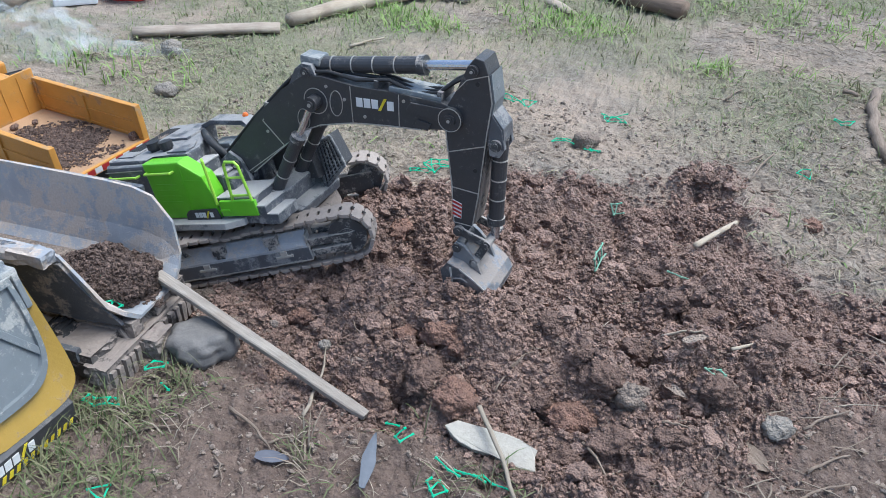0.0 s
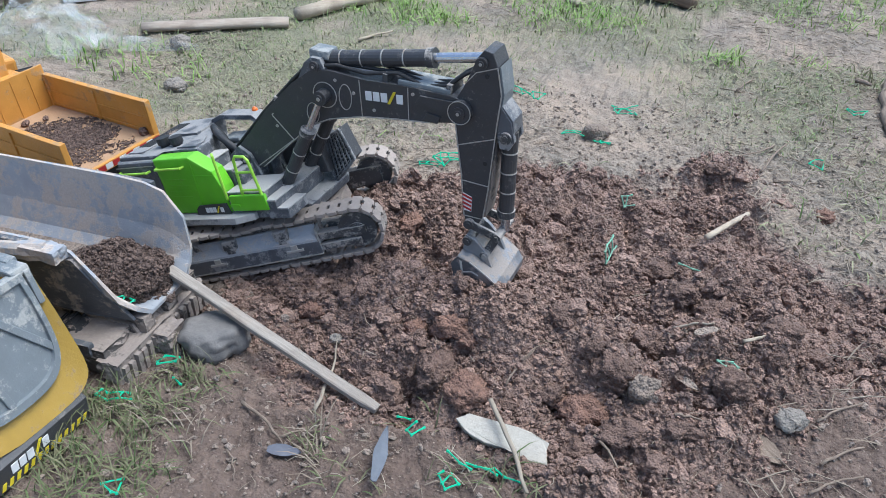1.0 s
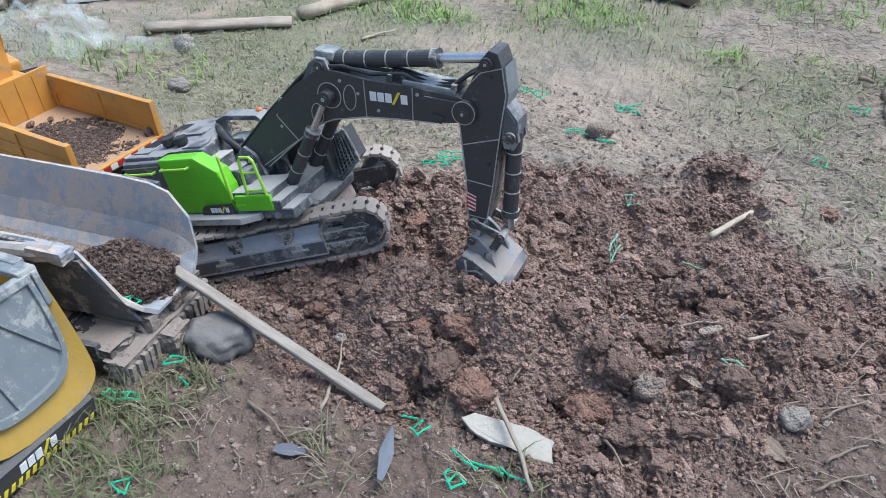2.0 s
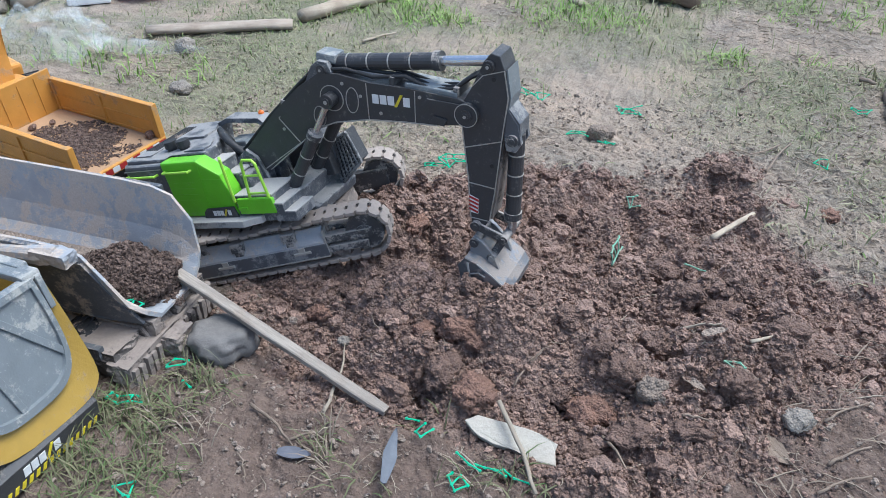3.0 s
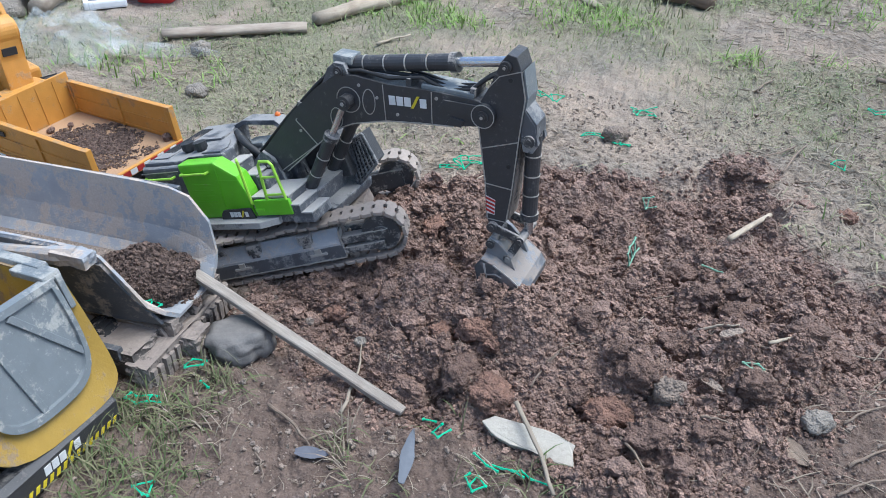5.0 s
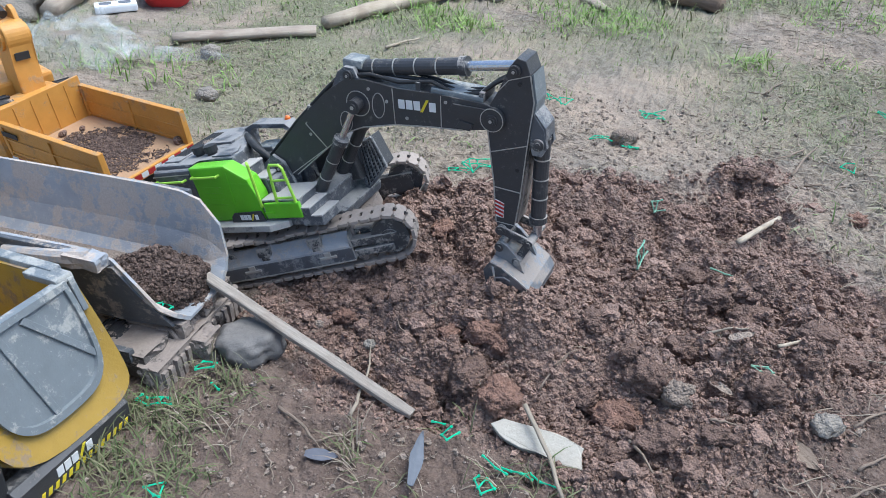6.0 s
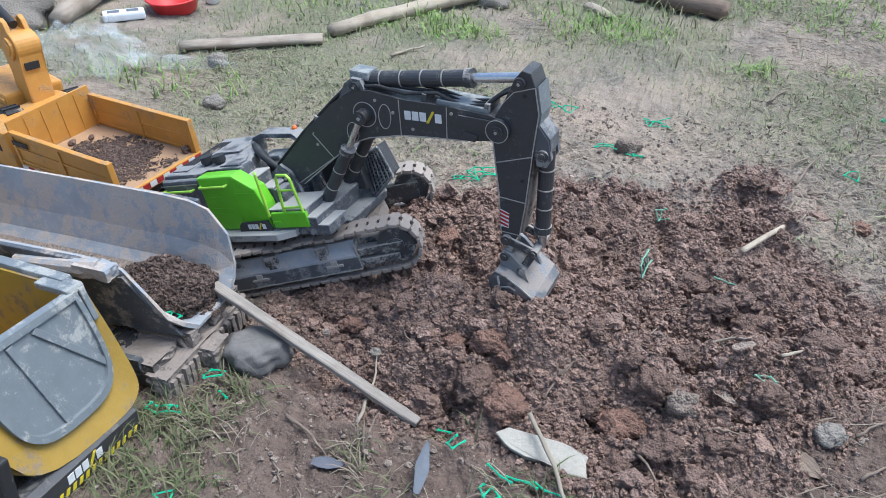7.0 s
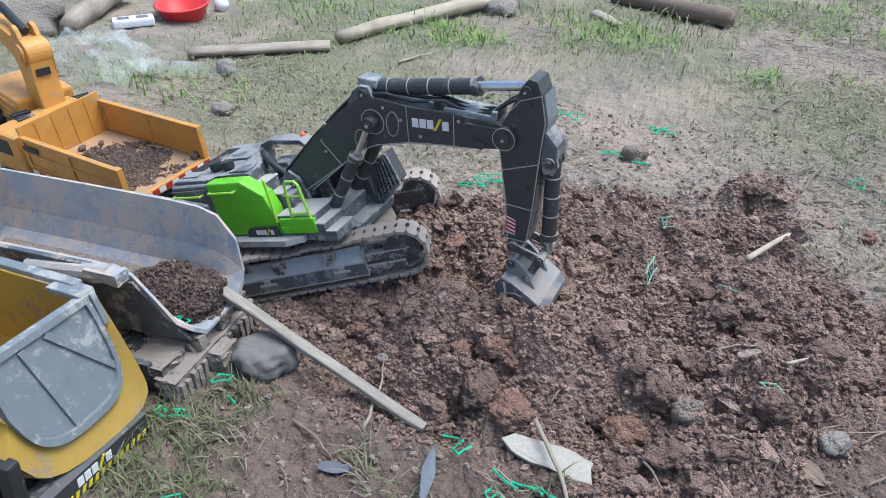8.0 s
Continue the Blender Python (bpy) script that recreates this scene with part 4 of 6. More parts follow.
# ---- toy dump trucks ----
def make_wheel(parent, x, y, r, w, rim):
    bm = bmn()
    tube(bm, [(x, y - w / 2, r), (x, y - w * 0.36, r), (x, y + w * 0.36, r), (x, y + w / 2, r)], [r * 0.86, r, r, r * 0.86], 26)
    tyre = part("wheel", bm, RUBBER, parent, "black rubber tyre")
    bm = bmn()
    tube(bm, [(x, y - w * 0.52, r), (x, y + w * 0.52, r)], r * 0.5, 18)
    part("rim", bm, rim, tyre)
    bm = bmn()
    for k in range(18):
        m = Matrix.Translation((x, y, r)) @ Matrix.Rotation(math.tau * k / 18, 4, "Y")
        bx(bm, -r * 0.06, r * 0.06, -w * 0.46, w * 0.46, r * 0.97, r * 1.05, 0, m)
    part("tread", bm, RUBBER, tyre)


def make_orange_truck():
    t = thing("toy_dump_truck", pose(-0.747, 1.094, 0.0, 5, -4, -17), "orange toy dump truck with thin soil in its bed", "toy truck")
    L, W, F = 0.275, 0.164, 0.076  # bed from x = -L to 0, its floor at F
    bm = bmn()
    bx(bm, -L, 0.0, -W / 2, W / 2, F - 0.008, F, 0.001)
    bed = part("bed_floor", bm, ORANGE_FLOOR, t, "dusty orange bed floor")
    for s in (-1, 1):
        bm = bmn()
        y0, y1 = sorted((s * W / 2, s * (W / 2 - 0.005)))
        bx(bm, -L, 0.0, y0, y1, F, F + 0.056, 0.0008)
        bx(bm, -L, 0.0, *sorted((s * (W / 2 - 0.006), s * (W / 2 + 0.003))), F + 0.053, F + 0.060, 0.001)
        wall = part("bed_wall", bm, ORANGE, t)
        bm = bmn()
        for x in (-L + 0.004, -L / 2, -0.006):
            bx(bm, x - 0.004, x + 0.004, *sorted((s * (W / 2 - 0.001), s * (W / 2 + 0.003))), F, F + 0.054, 0.0006)
            bx(bm, x - 0.003, x + 0.003, *sorted((s * (W / 2 - 0.004), s * (W / 2 - 0.0075))), F, F + 0.054, 0.0006)
        for z in (0.004, 0.028):
            bx(bm, -L, 0, *sorted((s * W / 2, s * (W / 2 + 0.0022))), F + z, F + z + 0.003, 0.0004)
            bx(bm, -L, 0, *sorted((s * (W / 2 - 0.004), s * (W / 2 - 0.0065))), F + z, F + z + 0.003, 0.0004)
        part("rib", bm, ORANGE, wall)
        bm = bmn()
        bx(bm, -0.012, 0.001, *sorted((s * (W / 2 - 0.007), s * (W / 2 + 0.0035))), F, F + 0.061, 0.0012)
        part("end_post", bm, ORANGE, wall)
    bm = bmn()
    bx(bm, -L - 0.005, -L, -W / 2, W / 2, F - 0.006, F + 0.076, 0.001)
    for y in (-0.05, -0.017, 0.017, 0.05):
        bx(bm, -L - 0.001, -L + 0.0012, y - 0.001, y + 0.001, F, F + 0.07)
    part("headboard", bm, ORANGE, t)
    # red and white marking tape, tail beam and side rails
    bm = bmn()
    bx(bm, -0.004, 0.003, -W / 2 - 0.002, W / 2 + 0.002, F - 0.012, F + 0.001, 0.0008)
    tail = part("tail_beam", bm, ORANGE, t)
    for k in range(12):
        bm = bmn()
        y = -W / 2 + W * (k + 0.5) / 12
        bx(bm, 0.0028, 0.0036, y - W / 26, y + W / 26, F - 0.010, F - 0.001)
        part("marking", bm, RED if k % 2 else WHITE, tail)
    for s in (-1, 1):
        bm = bmn()
        bx(bm, -L, 0, *sorted((s * (W / 2 - 0.003), s * (W / 2 + 0.002))), F - 0.014, F - 0.001, 0.0008)
        rail = part("side_rail", bm, ORANGE, t)
        for k in range(14):
            if k % 4 == 3:
                continue
            bm = bmn()
            x = -L + L * (k + 0.5) / 14
            bx(bm, x - L / 31, x + L / 31, *sorted((s * (W / 2 + 0.0018), s * (W / 2 + 0.0027))), F - 0.012, F - 0.004)
            part("marking", bm, RED if k % 2 else WHITE, rail)
    bm = bmn()
    bx(bm, -L - 0.14, -0.02, -0.03, 0.03, 0.040, 0.062, 0.003)
    bx(bm, -0.07, -0.01, -0.07, 0.07, 0.045, 0.058, 0.003)
    part("chassis", bm, RUBBER, t)
    for x in (-0.07, -0.14, -0.33):
        for y in (-0.062, 0.062):
            make_wheel(t, x, y, 0.031, 0.030, DARK)
    bm = bmn()
    prism(bm, [(-0.075, 0.030), (-0.075, 0.039), (-0.03, 0.039), (-0.03, 0.030)], -W / 2 - 0.0035, -W / 2 - 0.0022)
    bm.transform(Matrix.Translation((-L * 0.72, 0, F + 0.006)))
    part("mark", bm, RUBBER, t)
    # cab ahead of the bed
    bm = bmn()
    prism(bm, [(-0.40, 0.05), (-0.40, 0.10), (-0.385, 0.125), (-0.30, 0.125), (-0.30, 0.05)], -0.082, 0.082, 0.006)
    cab = part("cab", bm, ORANGE, t)
    for s in (-1, 1):
        bm = bmn()
        bx(bm, -0.375, -0.33, *sorted((s * 0.0815, s * 0.083)), 0.085, 0.115, 0.0005)
        part("window", bm, RUBBER, cab)
    return t


orange_truck = make_orange_truck()


def make_yellow_digger():
    """Only the elbow of its arm, its bonnet and a wheel come into view."""
    t = thing("toy_loader", pose(-1.128, 1.248, 0.0, 0, 0, -25), "yellow toy loader with raised arm, behind the dump truck", "toy loader")
    bm = bmn()
    bx(bm, -0.16, 0.0, -0.055, 0.055, 0.05, 0.115, 0.006)
    for k in range(4):
        bx(bm, -0.10, -0.004, -0.0575, -0.054, 0.062 + 0.012 * k, 0.069 + 0.012 * k, 0.001)
    part("body", bm, ORANGE, t)
    bm = bmn()
    el = [(-0.015, 0.06), (-0.02, 0.15), (-0.035, 0.185), (-0.12, 0.215), (-0.12, 0.24), (-0.03, 0.222)] + arc(0.0, 0.195, 0.030, 75, -20, 8) + [(0.03, 0.15), (0.045, 0.06)]
    prism(bm, el, -0.022, 0.022, 0.003)
    arm = part("arm", bm, ORANGE, t)
    bm = bmn()
    pin(bm, 0.0, 0.195, -0.027, 0.027, 0.021, 22)
    pin(bm, 0.0, 0.195, -0.029, 0.029, 0.013, 18)
    part("pivot", bm, ORANGE, arm)
    for s in (-1, 1):
        bm = bmn()
        prism(bm, [(-0.03, 0.215), (-0.028, 0.240), (-0.018, 0.246), (-0.006, 0.240), (0.004, 0.222)], *sorted((s * 0.012, s * 0.021)), 0.002)
        part("lug", bm, ORANGE, arm)
    bm = bmn()
    tube(bm, [(-0.10, 0, 0.262), (-0.012, 0, 0.232)], 0.008, 14)
    part("cylinder", bm, RUBBER, arm)
    bm = bmn()
    bx(bm, 0.030, 0.0328, -0.016, 0.010, 0.160, 0.174, 0.0005, None)
    part("mark", bm, RUBBER, arm)
    for y in (-0.06, 0.06):
        make_wheel(t, 0.03, y, 0.05, 0.034, DARK)
        make_wheel(t, -0.13, y, 0.05, 0.034, DARK)
    return t


yellow_digger = make_yellow_digger()


def make_grey_truck():
    t = thing("toy_dump_truck", pose(-0.498, 0.813, 0.0, 0, -1.8, -2), "toy truck with scuffed grey open bed, caked in dry mud", "toy truck")
    # the trough: cross-sections (half width low, half width high, floor, rim, x shift of the rim) from tail to front
    secs = [(0.006, 0.056, 0.074, 0.058, 0.128, -0.036), (-0.02, 0.059, 0.076, 0.061, 0.160, -0.034), (-0.05, 0.061, 0.077, 0.063, 0.168, -0.028), (-0.10, 0.064, 0.078, 0.064, 0.170, -0.010), (-0.25, 0.066, 0.080, 0.064, 0.170, 0.0), (-0.42, 0.066, 0.080, 0.064, 0.170, 0.0)]

    def ring(x, lo, hi, fl, rim, sh, d):
        lo, hi, fl = lo - d, hi - d, fl + d
        far = sh * 0.35
        return [(x + sh, -hi, rim), (x + sh * 0.5, -hi + (hi - lo) * 0.4, fl + (rim - fl) * 0.45), (x + sh * 0.1, -lo, fl + 0.016), (x, -lo + 0.018, fl),
                (x, lo - 0.018, fl), (x + far * 0.1, lo, fl + 0.016), (x + far * 0.3, hi - (hi - lo) * 0.4, fl + (rim - fl) * 0.45), (x + far, hi, rim + 0.004)]
    bm = bmn()
    out = [[bm.verts.new(p) for p in ring(*s, 0)] for s in secs]
    inn = [[bm.verts.new(p) for p in ring(*s, 0.004)] for s in secs]
    for rows, flip in ((out, 1), (inn, -1)):
        for a, b in zip(rows, rows[1:]):
            for k in range(7):
                bm.faces.new((a[k], a[k + 1], b[k + 1], b[k])[::flip])
    for a, b in ((out[0], inn[0]), (inn[-1], out[-1])):
        for k in range(7):
            bm.faces.new((a[k], b[k], b[k + 1], a[k + 1]))
    for k in (0, 7):
        for i in range(len(secs) - 1):
            bm.faces.new((out[i][k], out[i + 1][k], inn[i + 1][k], inn[i][k]))
    bed = part("bed", bm, BED, t, "scuffed grey trough bed smeared with mud")
    bm = bmn()
    prism(bm, [(-0.080, 0.060), (0.080, 0.060), (0.080, 0.185), (-0.080, 0.185)], -0.420, -0.412, 0.001, "x")
    part("headboard", bm, BED, bed)
    # rim bar with the swivel arm of the tailgate on the near side
    bm = bmn()
    bx(bm, -0.42, -0.070, -0.086, -0.078, 0.150, 0.170, 0.002)
    bx(bm, -0.42, -0.050, 0.078, 0.086, 0.160, 0.171, 0.002)
    part("rim_bar", bm, BED_DARK, bed)
    bm = bmn()
    tube(bm, [(-0.20, -0.088, 0.152), (-0.15, -0.088, 0.156), (-0.10, -0.086, 0.160), (-0.075, -0.084, 0.164)], [0.009, 0.010, 0.012, 0.011], 10)
    crust(bm, -0.104, -0.058, -0.096, -0.076, 0.154, 0.170, 0.004, 12)
    part("gate_arm", bm, BED, bed, "mud-crusted swivel arm")
    bm = bmn()
    quad = [(-0.150, -0.0835, 0.150), (-0.052, -0.0800, 0.152), (-0.030, -0.0725, 0.110), (-0.003, -0.0600, 0.062), (-0.060, -0.0640, 0.060), (-0.140, -0.0690, 0.066)]
    outer_v, inner_v = [bm.verts.new(p) for p in quad], [bm.verts.new((p[0], p[1] + 0.0045, p[2])) for p in quad]
    bm.faces.new(outer_v)
    bm.faces.new(inner_v[::-1])
    for k in range(6):
        bm.faces.new((outer_v[k], inner_v[k], inner_v[(k + 1) % 6], outer_v[(k + 1) % 6]))
    part("cheek_plate", bm, BED_DARK, bed, "dark scuffed cheek plate")
    bm = bmn()
    crust(bm, -0.400, -0.100, -0.056, 0.056, 0.064, 0.073, 0.006, 31)
    part("mud_cake", bm, SOIL_DRY, bed, "cake of dry tan mud on the bed floor")
    # mud-caked chassis, fender and ribbed bumper under the tail
    bm = bmn()
    prism(bm, [(-0.20, 0.020), (-0.20, 0.060), (-0.01, 0.052), (0.002, 0.030), (0.002, 0.018)], -0.058, 0.062, 0.003)
    part("chassis", bm, CHASSIS, t, "mud-caked rear chassis")
    bm = bmn()
    crust(bm, -0.135, -0.012, -0.110, -0.040, 0.014, 0.050, 0.007, 5)
    part("rear_fender", bm, CHASSIS, t, "fender caked in grey mud")
    bm = bmn()
    crust(bm, -0.022, 0.010, -0.116, 0.064, 0.002, 0.040, 0.008, 3)
    bumper = part("bumper", bm, CHASSIS, t, "bumper caked in grey mud")
    for k in range(15):
        bm = bmn()
        y = -0.112 + 0.0118 * k
        h = 0.034 + 0.006 * noise.noise(Vector((k * 1.7, 3, 0)))
        crust(bm, 0.004, 0.015 + 0.003 * noise.noise(Vector((k * 2.3, 8, 0))), y, y + 0.0075, 0.006, h, 0.0025, 40 + k)
        part("bumper_rib", bm, CHASSIS, bumper)
    bm = bmn()
    crust(bm, 0.004, 0.032, -0.050, -0.016, 0.006, 0.038, 0.008, 8)
    part("tow_hook", bm, CHASSIS, t, "tow hook buried in mud")
    for y in (-0.044, 0.002, 0.046):
        bm = bmn()
        crust(bm, -0.030, 0.006, y - 0.010, y + 0.010, 0.036, 0.062, 0.004, 60 + y * 100)
        part("hinge_block", bm, CHASSIS, t)
    bm = bmn()
    crust(bm, -0.150, -0.030, -0.1125, -0.104, 0.040, 0.056, 0.003, 71)
    part("fender_lip", bm, BED_DARK, t)
    for x in (-0.085, -0.19, -0.36):
        for y in (-0.075, 0.075):
            make_wheel(t, x, y, 0.028, 0.032, CHASSIS)
    return t


grey_truck = make_grey_truck()


def rounded(pts, times):
    """An open outline with its inner corners cut round."""
    for _ in range(times):
        out = [pts[0]]
        for (ax, ay), (cx, cy) in zip(pts, pts[1:]):
            out += [(ax * 0.75 + cx * 0.25, ay * 0.75 + cy * 0.25), (ax * 0.25 + cx * 0.75, ay * 0.25 + cy * 0.75)]
        pts = out + [pts[-1]]
    return pts


def make_yellow_truck():
    t = thing("toy_dump_truck", pose(-0.531, 0.578, 0.0, -4, 0, -4), "ochre-yellow toy dump truck with a grey tailgate", "toy truck")
    # local: x towards the tail (gate at 0), y to the far side
    yb, zt = 0.090, 0.188
    bm = bmn()
    low = [(-yb, 0.075)] + [(-0.060, 0.048), (0.055, 0.046), (0.080, 0.052), (yb, 0.075)]
    sec = [(-yb, zt)] + low + [(yb * 0.95, 0.120), (yb * 0.86, zt)]
    sec2 = [(yb * 0.86 - 0.007, zt), (yb * 0.95 - 0.008, 0.120), (yb - 0.010, 0.080), (0.074, 0.060), (0.053, 0.054), (-0.058, 0.055), (-yb + 0.006, 0.078), (-yb + 0.006, zt)]
    x0, x1 = -0.30, -0.002
    o0, o1 = [bm.verts.new((x0, a, b)) for a, b in sec], [bm.verts.new((x1, a, b)) for a, b in sec]
    i0, i1 = [bm.verts.new((x0, a, b)) for a, b in sec2[::-1]], [bm.verts.new((x1, a, b)) for a, b in sec2[::-1]]
    n = len(sec)
    for k in range(n - 1):
        bm.faces.new((o0[k], o0[k + 1], o1[k + 1], o1[k]))
        bm.faces.new((i0[k], i1[k], i1[k + 1], i0[k + 1]))
        bm.faces.new((o1[k], o1[k + 1], i1[k + 1], i1[k]))
        bm.faces.new((o0[k], i0[k], i0[k + 1], o0[k + 1]))
    for k in (0, n - 1):
        bm.faces.new((o0[k], o1[k], i1[k], i0[k]))
    bed = part("bed", bm, YELLOW, t, "ochre-yellow trough bed")
    bm = bmn()
    prism(bm, [(-yb, 0.055), (yb, 0.055), (yb * 0.86, zt + 0.01), (-yb, zt + 0.01)], x0 - 0.004, x0, 0, "x")
    part("headboard", bm, YELLOW, bed)
    bm = bmn()
    bx(bm, x0, -0.006, yb * 0.82, yb * 0.82 + 0.014, zt - 0.004, zt + 0.006, 0.002)
    part("rim_bar", bm, GREY, bed)
    # tail frame: yellow band with rounded lower corners
    bm = bmn()
    band = [(-yb - 0.002, 0.100), (-0.064, 0.046), (0.056, 0.042), (0.082, 0.050), (0.093, 0.066), (yb * 0.98, 0.130), (yb * 0.91, zt - 0.006)]
    hole = [(0.066, zt - 0.006), (0.069, 0.130), (0.066, 0.100), (0.050, 0.082), (0.026, 0.076), (-0.040, 0.080), (-0.068, 0.120)]
    hole = rounded(hole[::-1], 2)
    band = rounded(band, 2)
    last = len(band) - 1
    f0, f1 = [bm.verts.new((-0.010, a, b)) for a, b in band], [bm.verts.new((0.012, a, b)) for a, b in band]
    h0, h1 = [bm.verts.new((-0.010, a, b)) for a, b in hole], [bm.verts.new((0.004, a, b)) for a, b in hole]
    for k in range(last):
        bm.faces.new((f0[k], f0[k + 1], f1[k + 1], f1[k]))
        bm.faces.new((h0[k], h1[k], h1[k + 1], h0[k + 1]))
        bm.faces.new((f1[k], f1[k + 1], h1[k + 1], h1[k]))
        bm.faces.new((f0[k], h0[k], h0[k + 1], f0[k + 1]))
    for k in (0, last):
        bm.faces.new((f0[k], f1[k], h1[k], h0[k]))
    part("tail_frame", bm, YELLOW, bed)
    # grey gate, a flat D with a rim and two ribs
    gate_pts = [(-0.072, zt), (0.070, zt), (0.073, 0.150), (0.072, 0.112), (0.066, 0.092), (0.052, 0.078), (0.030, 0.072), (-0.022, 0.072), (-0.046, 0.080), (-0.062, 0.097), (-0.071, 0.130)]
    gate_pts = [gate_pts[0]] + rounded(gate_pts[1:], 2)
    bm = bmn()
    prism(bm, gate_pts, 0.004, 0.010, 0.001, "x")
    gate = part("tailgate", bm, GREY, t, "grey-blue tailgate with rounded lower edge")
    bm = bmn()
    c = (0.0, 0.132)
    for a, b in zip(gate_pts, gate_pts[1:] + gate_pts[:1]):
        ia, ib = [(p[0] + (c[0] - p[0]) * 0.085, p[1] + (c[1] - p[1]) * 0.13) for p in (a, b)]
        prism(bm, [a, b, ib, ia], 0.0095, 0.0145, 0, "x")
    bmesh.ops.remove_doubles(bm, verts=bm.verts, dist=0.00005)
    part("gate_rim", bm, GREY, gate)
    bm = bmn()
    for (ya, za), (yc, zc) in (((0.006, zt - 0.010), (0.066, 0.104)), ((-0.026, zt - 0.010), (-0.006, 0.076))):
        d = Vector((yc - ya, zc - za)).normalized()
        nn = Vector((-d.y, d.x)) * 0.0040
        prism(bm, [(ya + nn.x, za + nn.y), (yc + nn.x, zc + nn.y), (yc - nn.x, zc - nn.y), (ya - nn.x, za - nn.y)], 0.0098, 0.0135, 0.0008, "x")
    part("gate_rib", bm, GREY, gate)
    bm = bmn()
    bx(bm, -0.034, 0.012, 0.060, 0.084, zt - 0.004, zt + 0.004, 0.002)
    bx(bm, -0.006, 0.014, 0.074, 0.082, 0.150, zt, 0.002)
    part("gate_hinge", bm, GREY, gate)
    # bumper with printed mark and hazard stripes
    bm = bmn()
    prism(bm, [(0.000, 0.012), (0.000, 0.046), (0.016, 0.046), (0.024, 0.040), (0.024, 0.012)], -0.090, 0.070, 0.0015)
    bumper = part("bumper", bm, BLACK, t, "black bumper with yellow hazard stripes")
    logo(bumper, Matrix.Translation((0.0242, -0.040, 0.0305)) @ Matrix.Rotation(radians(90), 4, "Z") @ Matrix.Rotation(radians(90), 4, "X"), 0.052)
    for k in range(16):
        bm = bmn()
        y = -0.085 + 0.0095 * k
        prism(bm, [(y, 0.0135), (y + 0.0048, 0.0135), (y + 0.0078, 0.0215), (y + 0.0030, 0.0215)], 0.0238, 0.0246, 0, "x")
        part("hazard_stripe", bm, PRINT, bumper)
    bm = bmn()
    bx(bm, -0.20, 0.0, -0.05, 0.05, 0.024, 0.048, 0.003)
    bx(bm, -0.006, 0.012, -0.102, -0.086, 0.02, 0.10, 0.003)
    part("chassis", bm, RUBBER, t)
    for x in (-0.06, -0.18):
        for y in (-0.082, 0.082):
            make_wheel(t, x, y, 0.023, 0.030, YELLOW)
    # bed and gate lean forward at the top
    lean = Matrix(((1, 0, -0.36, 0.024), (0, 1, 0, 0), (0, 0, 1, 0), (0, 0, 0, 1)))
    for ob in (bed, *bed.children, gate, *gate.children):
        ob.data.transform(lean)
    return t


yellow_truck = make_yellow_truck()


# ---- loose soil ----
def ico(sub):
    bm = bmn()
    bmesh.ops.create_icosphere(bm, subdivisions=sub, radius=1)
    bm.verts.ensure_lookup_table()
    v = np.array([tuple(p.co) for p in bm.verts])
    f = np.array([[p.index for p in q.verts] for q in bm.faces])
    bm.free()
    return v, f


ICO1, ICO2, ICO3, ICO4 = ico(1), ico(2), ico(3), ico(4)
rng = np.random.default_rng(4)


def turns(n):
    """n random rotations."""
    q = rng.normal(size=(n, 4))
    q /= np.linalg.norm(q, axis=1)[:, None]
    w, x, y, z = q.T
    return np.stack([np.stack([1 - 2 * (y * y + z * z), 2 * (x * y - w * z), 2 * (x * z + w * y)], -1),
                     np.stack([2 * (x * y + w * z), 1 - 2 * (x * x + z * z), 2 * (y * z - w * x)], -1),
                     np.stack([2 * (x * z - w * y), 2 * (y * z + w * x), 1 - 2 * (x * x + y * y)], -1)], 1)


def crumbs(name, at, size, base, material, flat=0.85, jag=0.40):
    """Many small lumps in one mesh, at the places at, each with its own dents."""
    v, f = base
    n = len(at)
    p = v[None] * (1 + rng.uniform(-jag, jag, (n, len(v), 1)))
    p = p * rng.uniform(0.5, 1.3, (n, 1, 3))
    p = np.einsum("nij,nkj->nki", turns(n), p)
    p[:, :, 2] *= flat
    p = p * size[:, None, None] + at[:, None, :]
    faces = (f[None] + (np.arange(n) * len(v))[:, None, None]).reshape(-1, 3)
    return raw(name, p.reshape(-1, 3), faces, material, False)


def scatter(n, x0, x1, y0, y1, keep):
    x, y = rng.uniform(x0, x1, n), rng.uniform(y0, y1, n)
    ok = rng.random(n) < keep(x, y)
    return x[ok], y[ok]


def clear_of_machines(x, y):
    """1 where no track or wheel stands."""
    u = (x + 0.485) * math.cos(radians(12)) + (y - 1.049) * math.sin(radians(12))
    v = -(x + 0.485) * math.sin(radians(12)) + (y - 1.049) * math.cos(radians(12))
    trk = (np.abs(u) < 0.155) & (np.abs(v) < 0.100)
    a = (x < -0.50) & (y < 0.95) & (y > 0.4)
    b = (x < -0.72) & (y < 1.3)
    return (~(trk | a | b)).astype(float)


def soil_size(n, lo, hi, power):
    return lo + (hi - lo) * rng.random(n) ** power


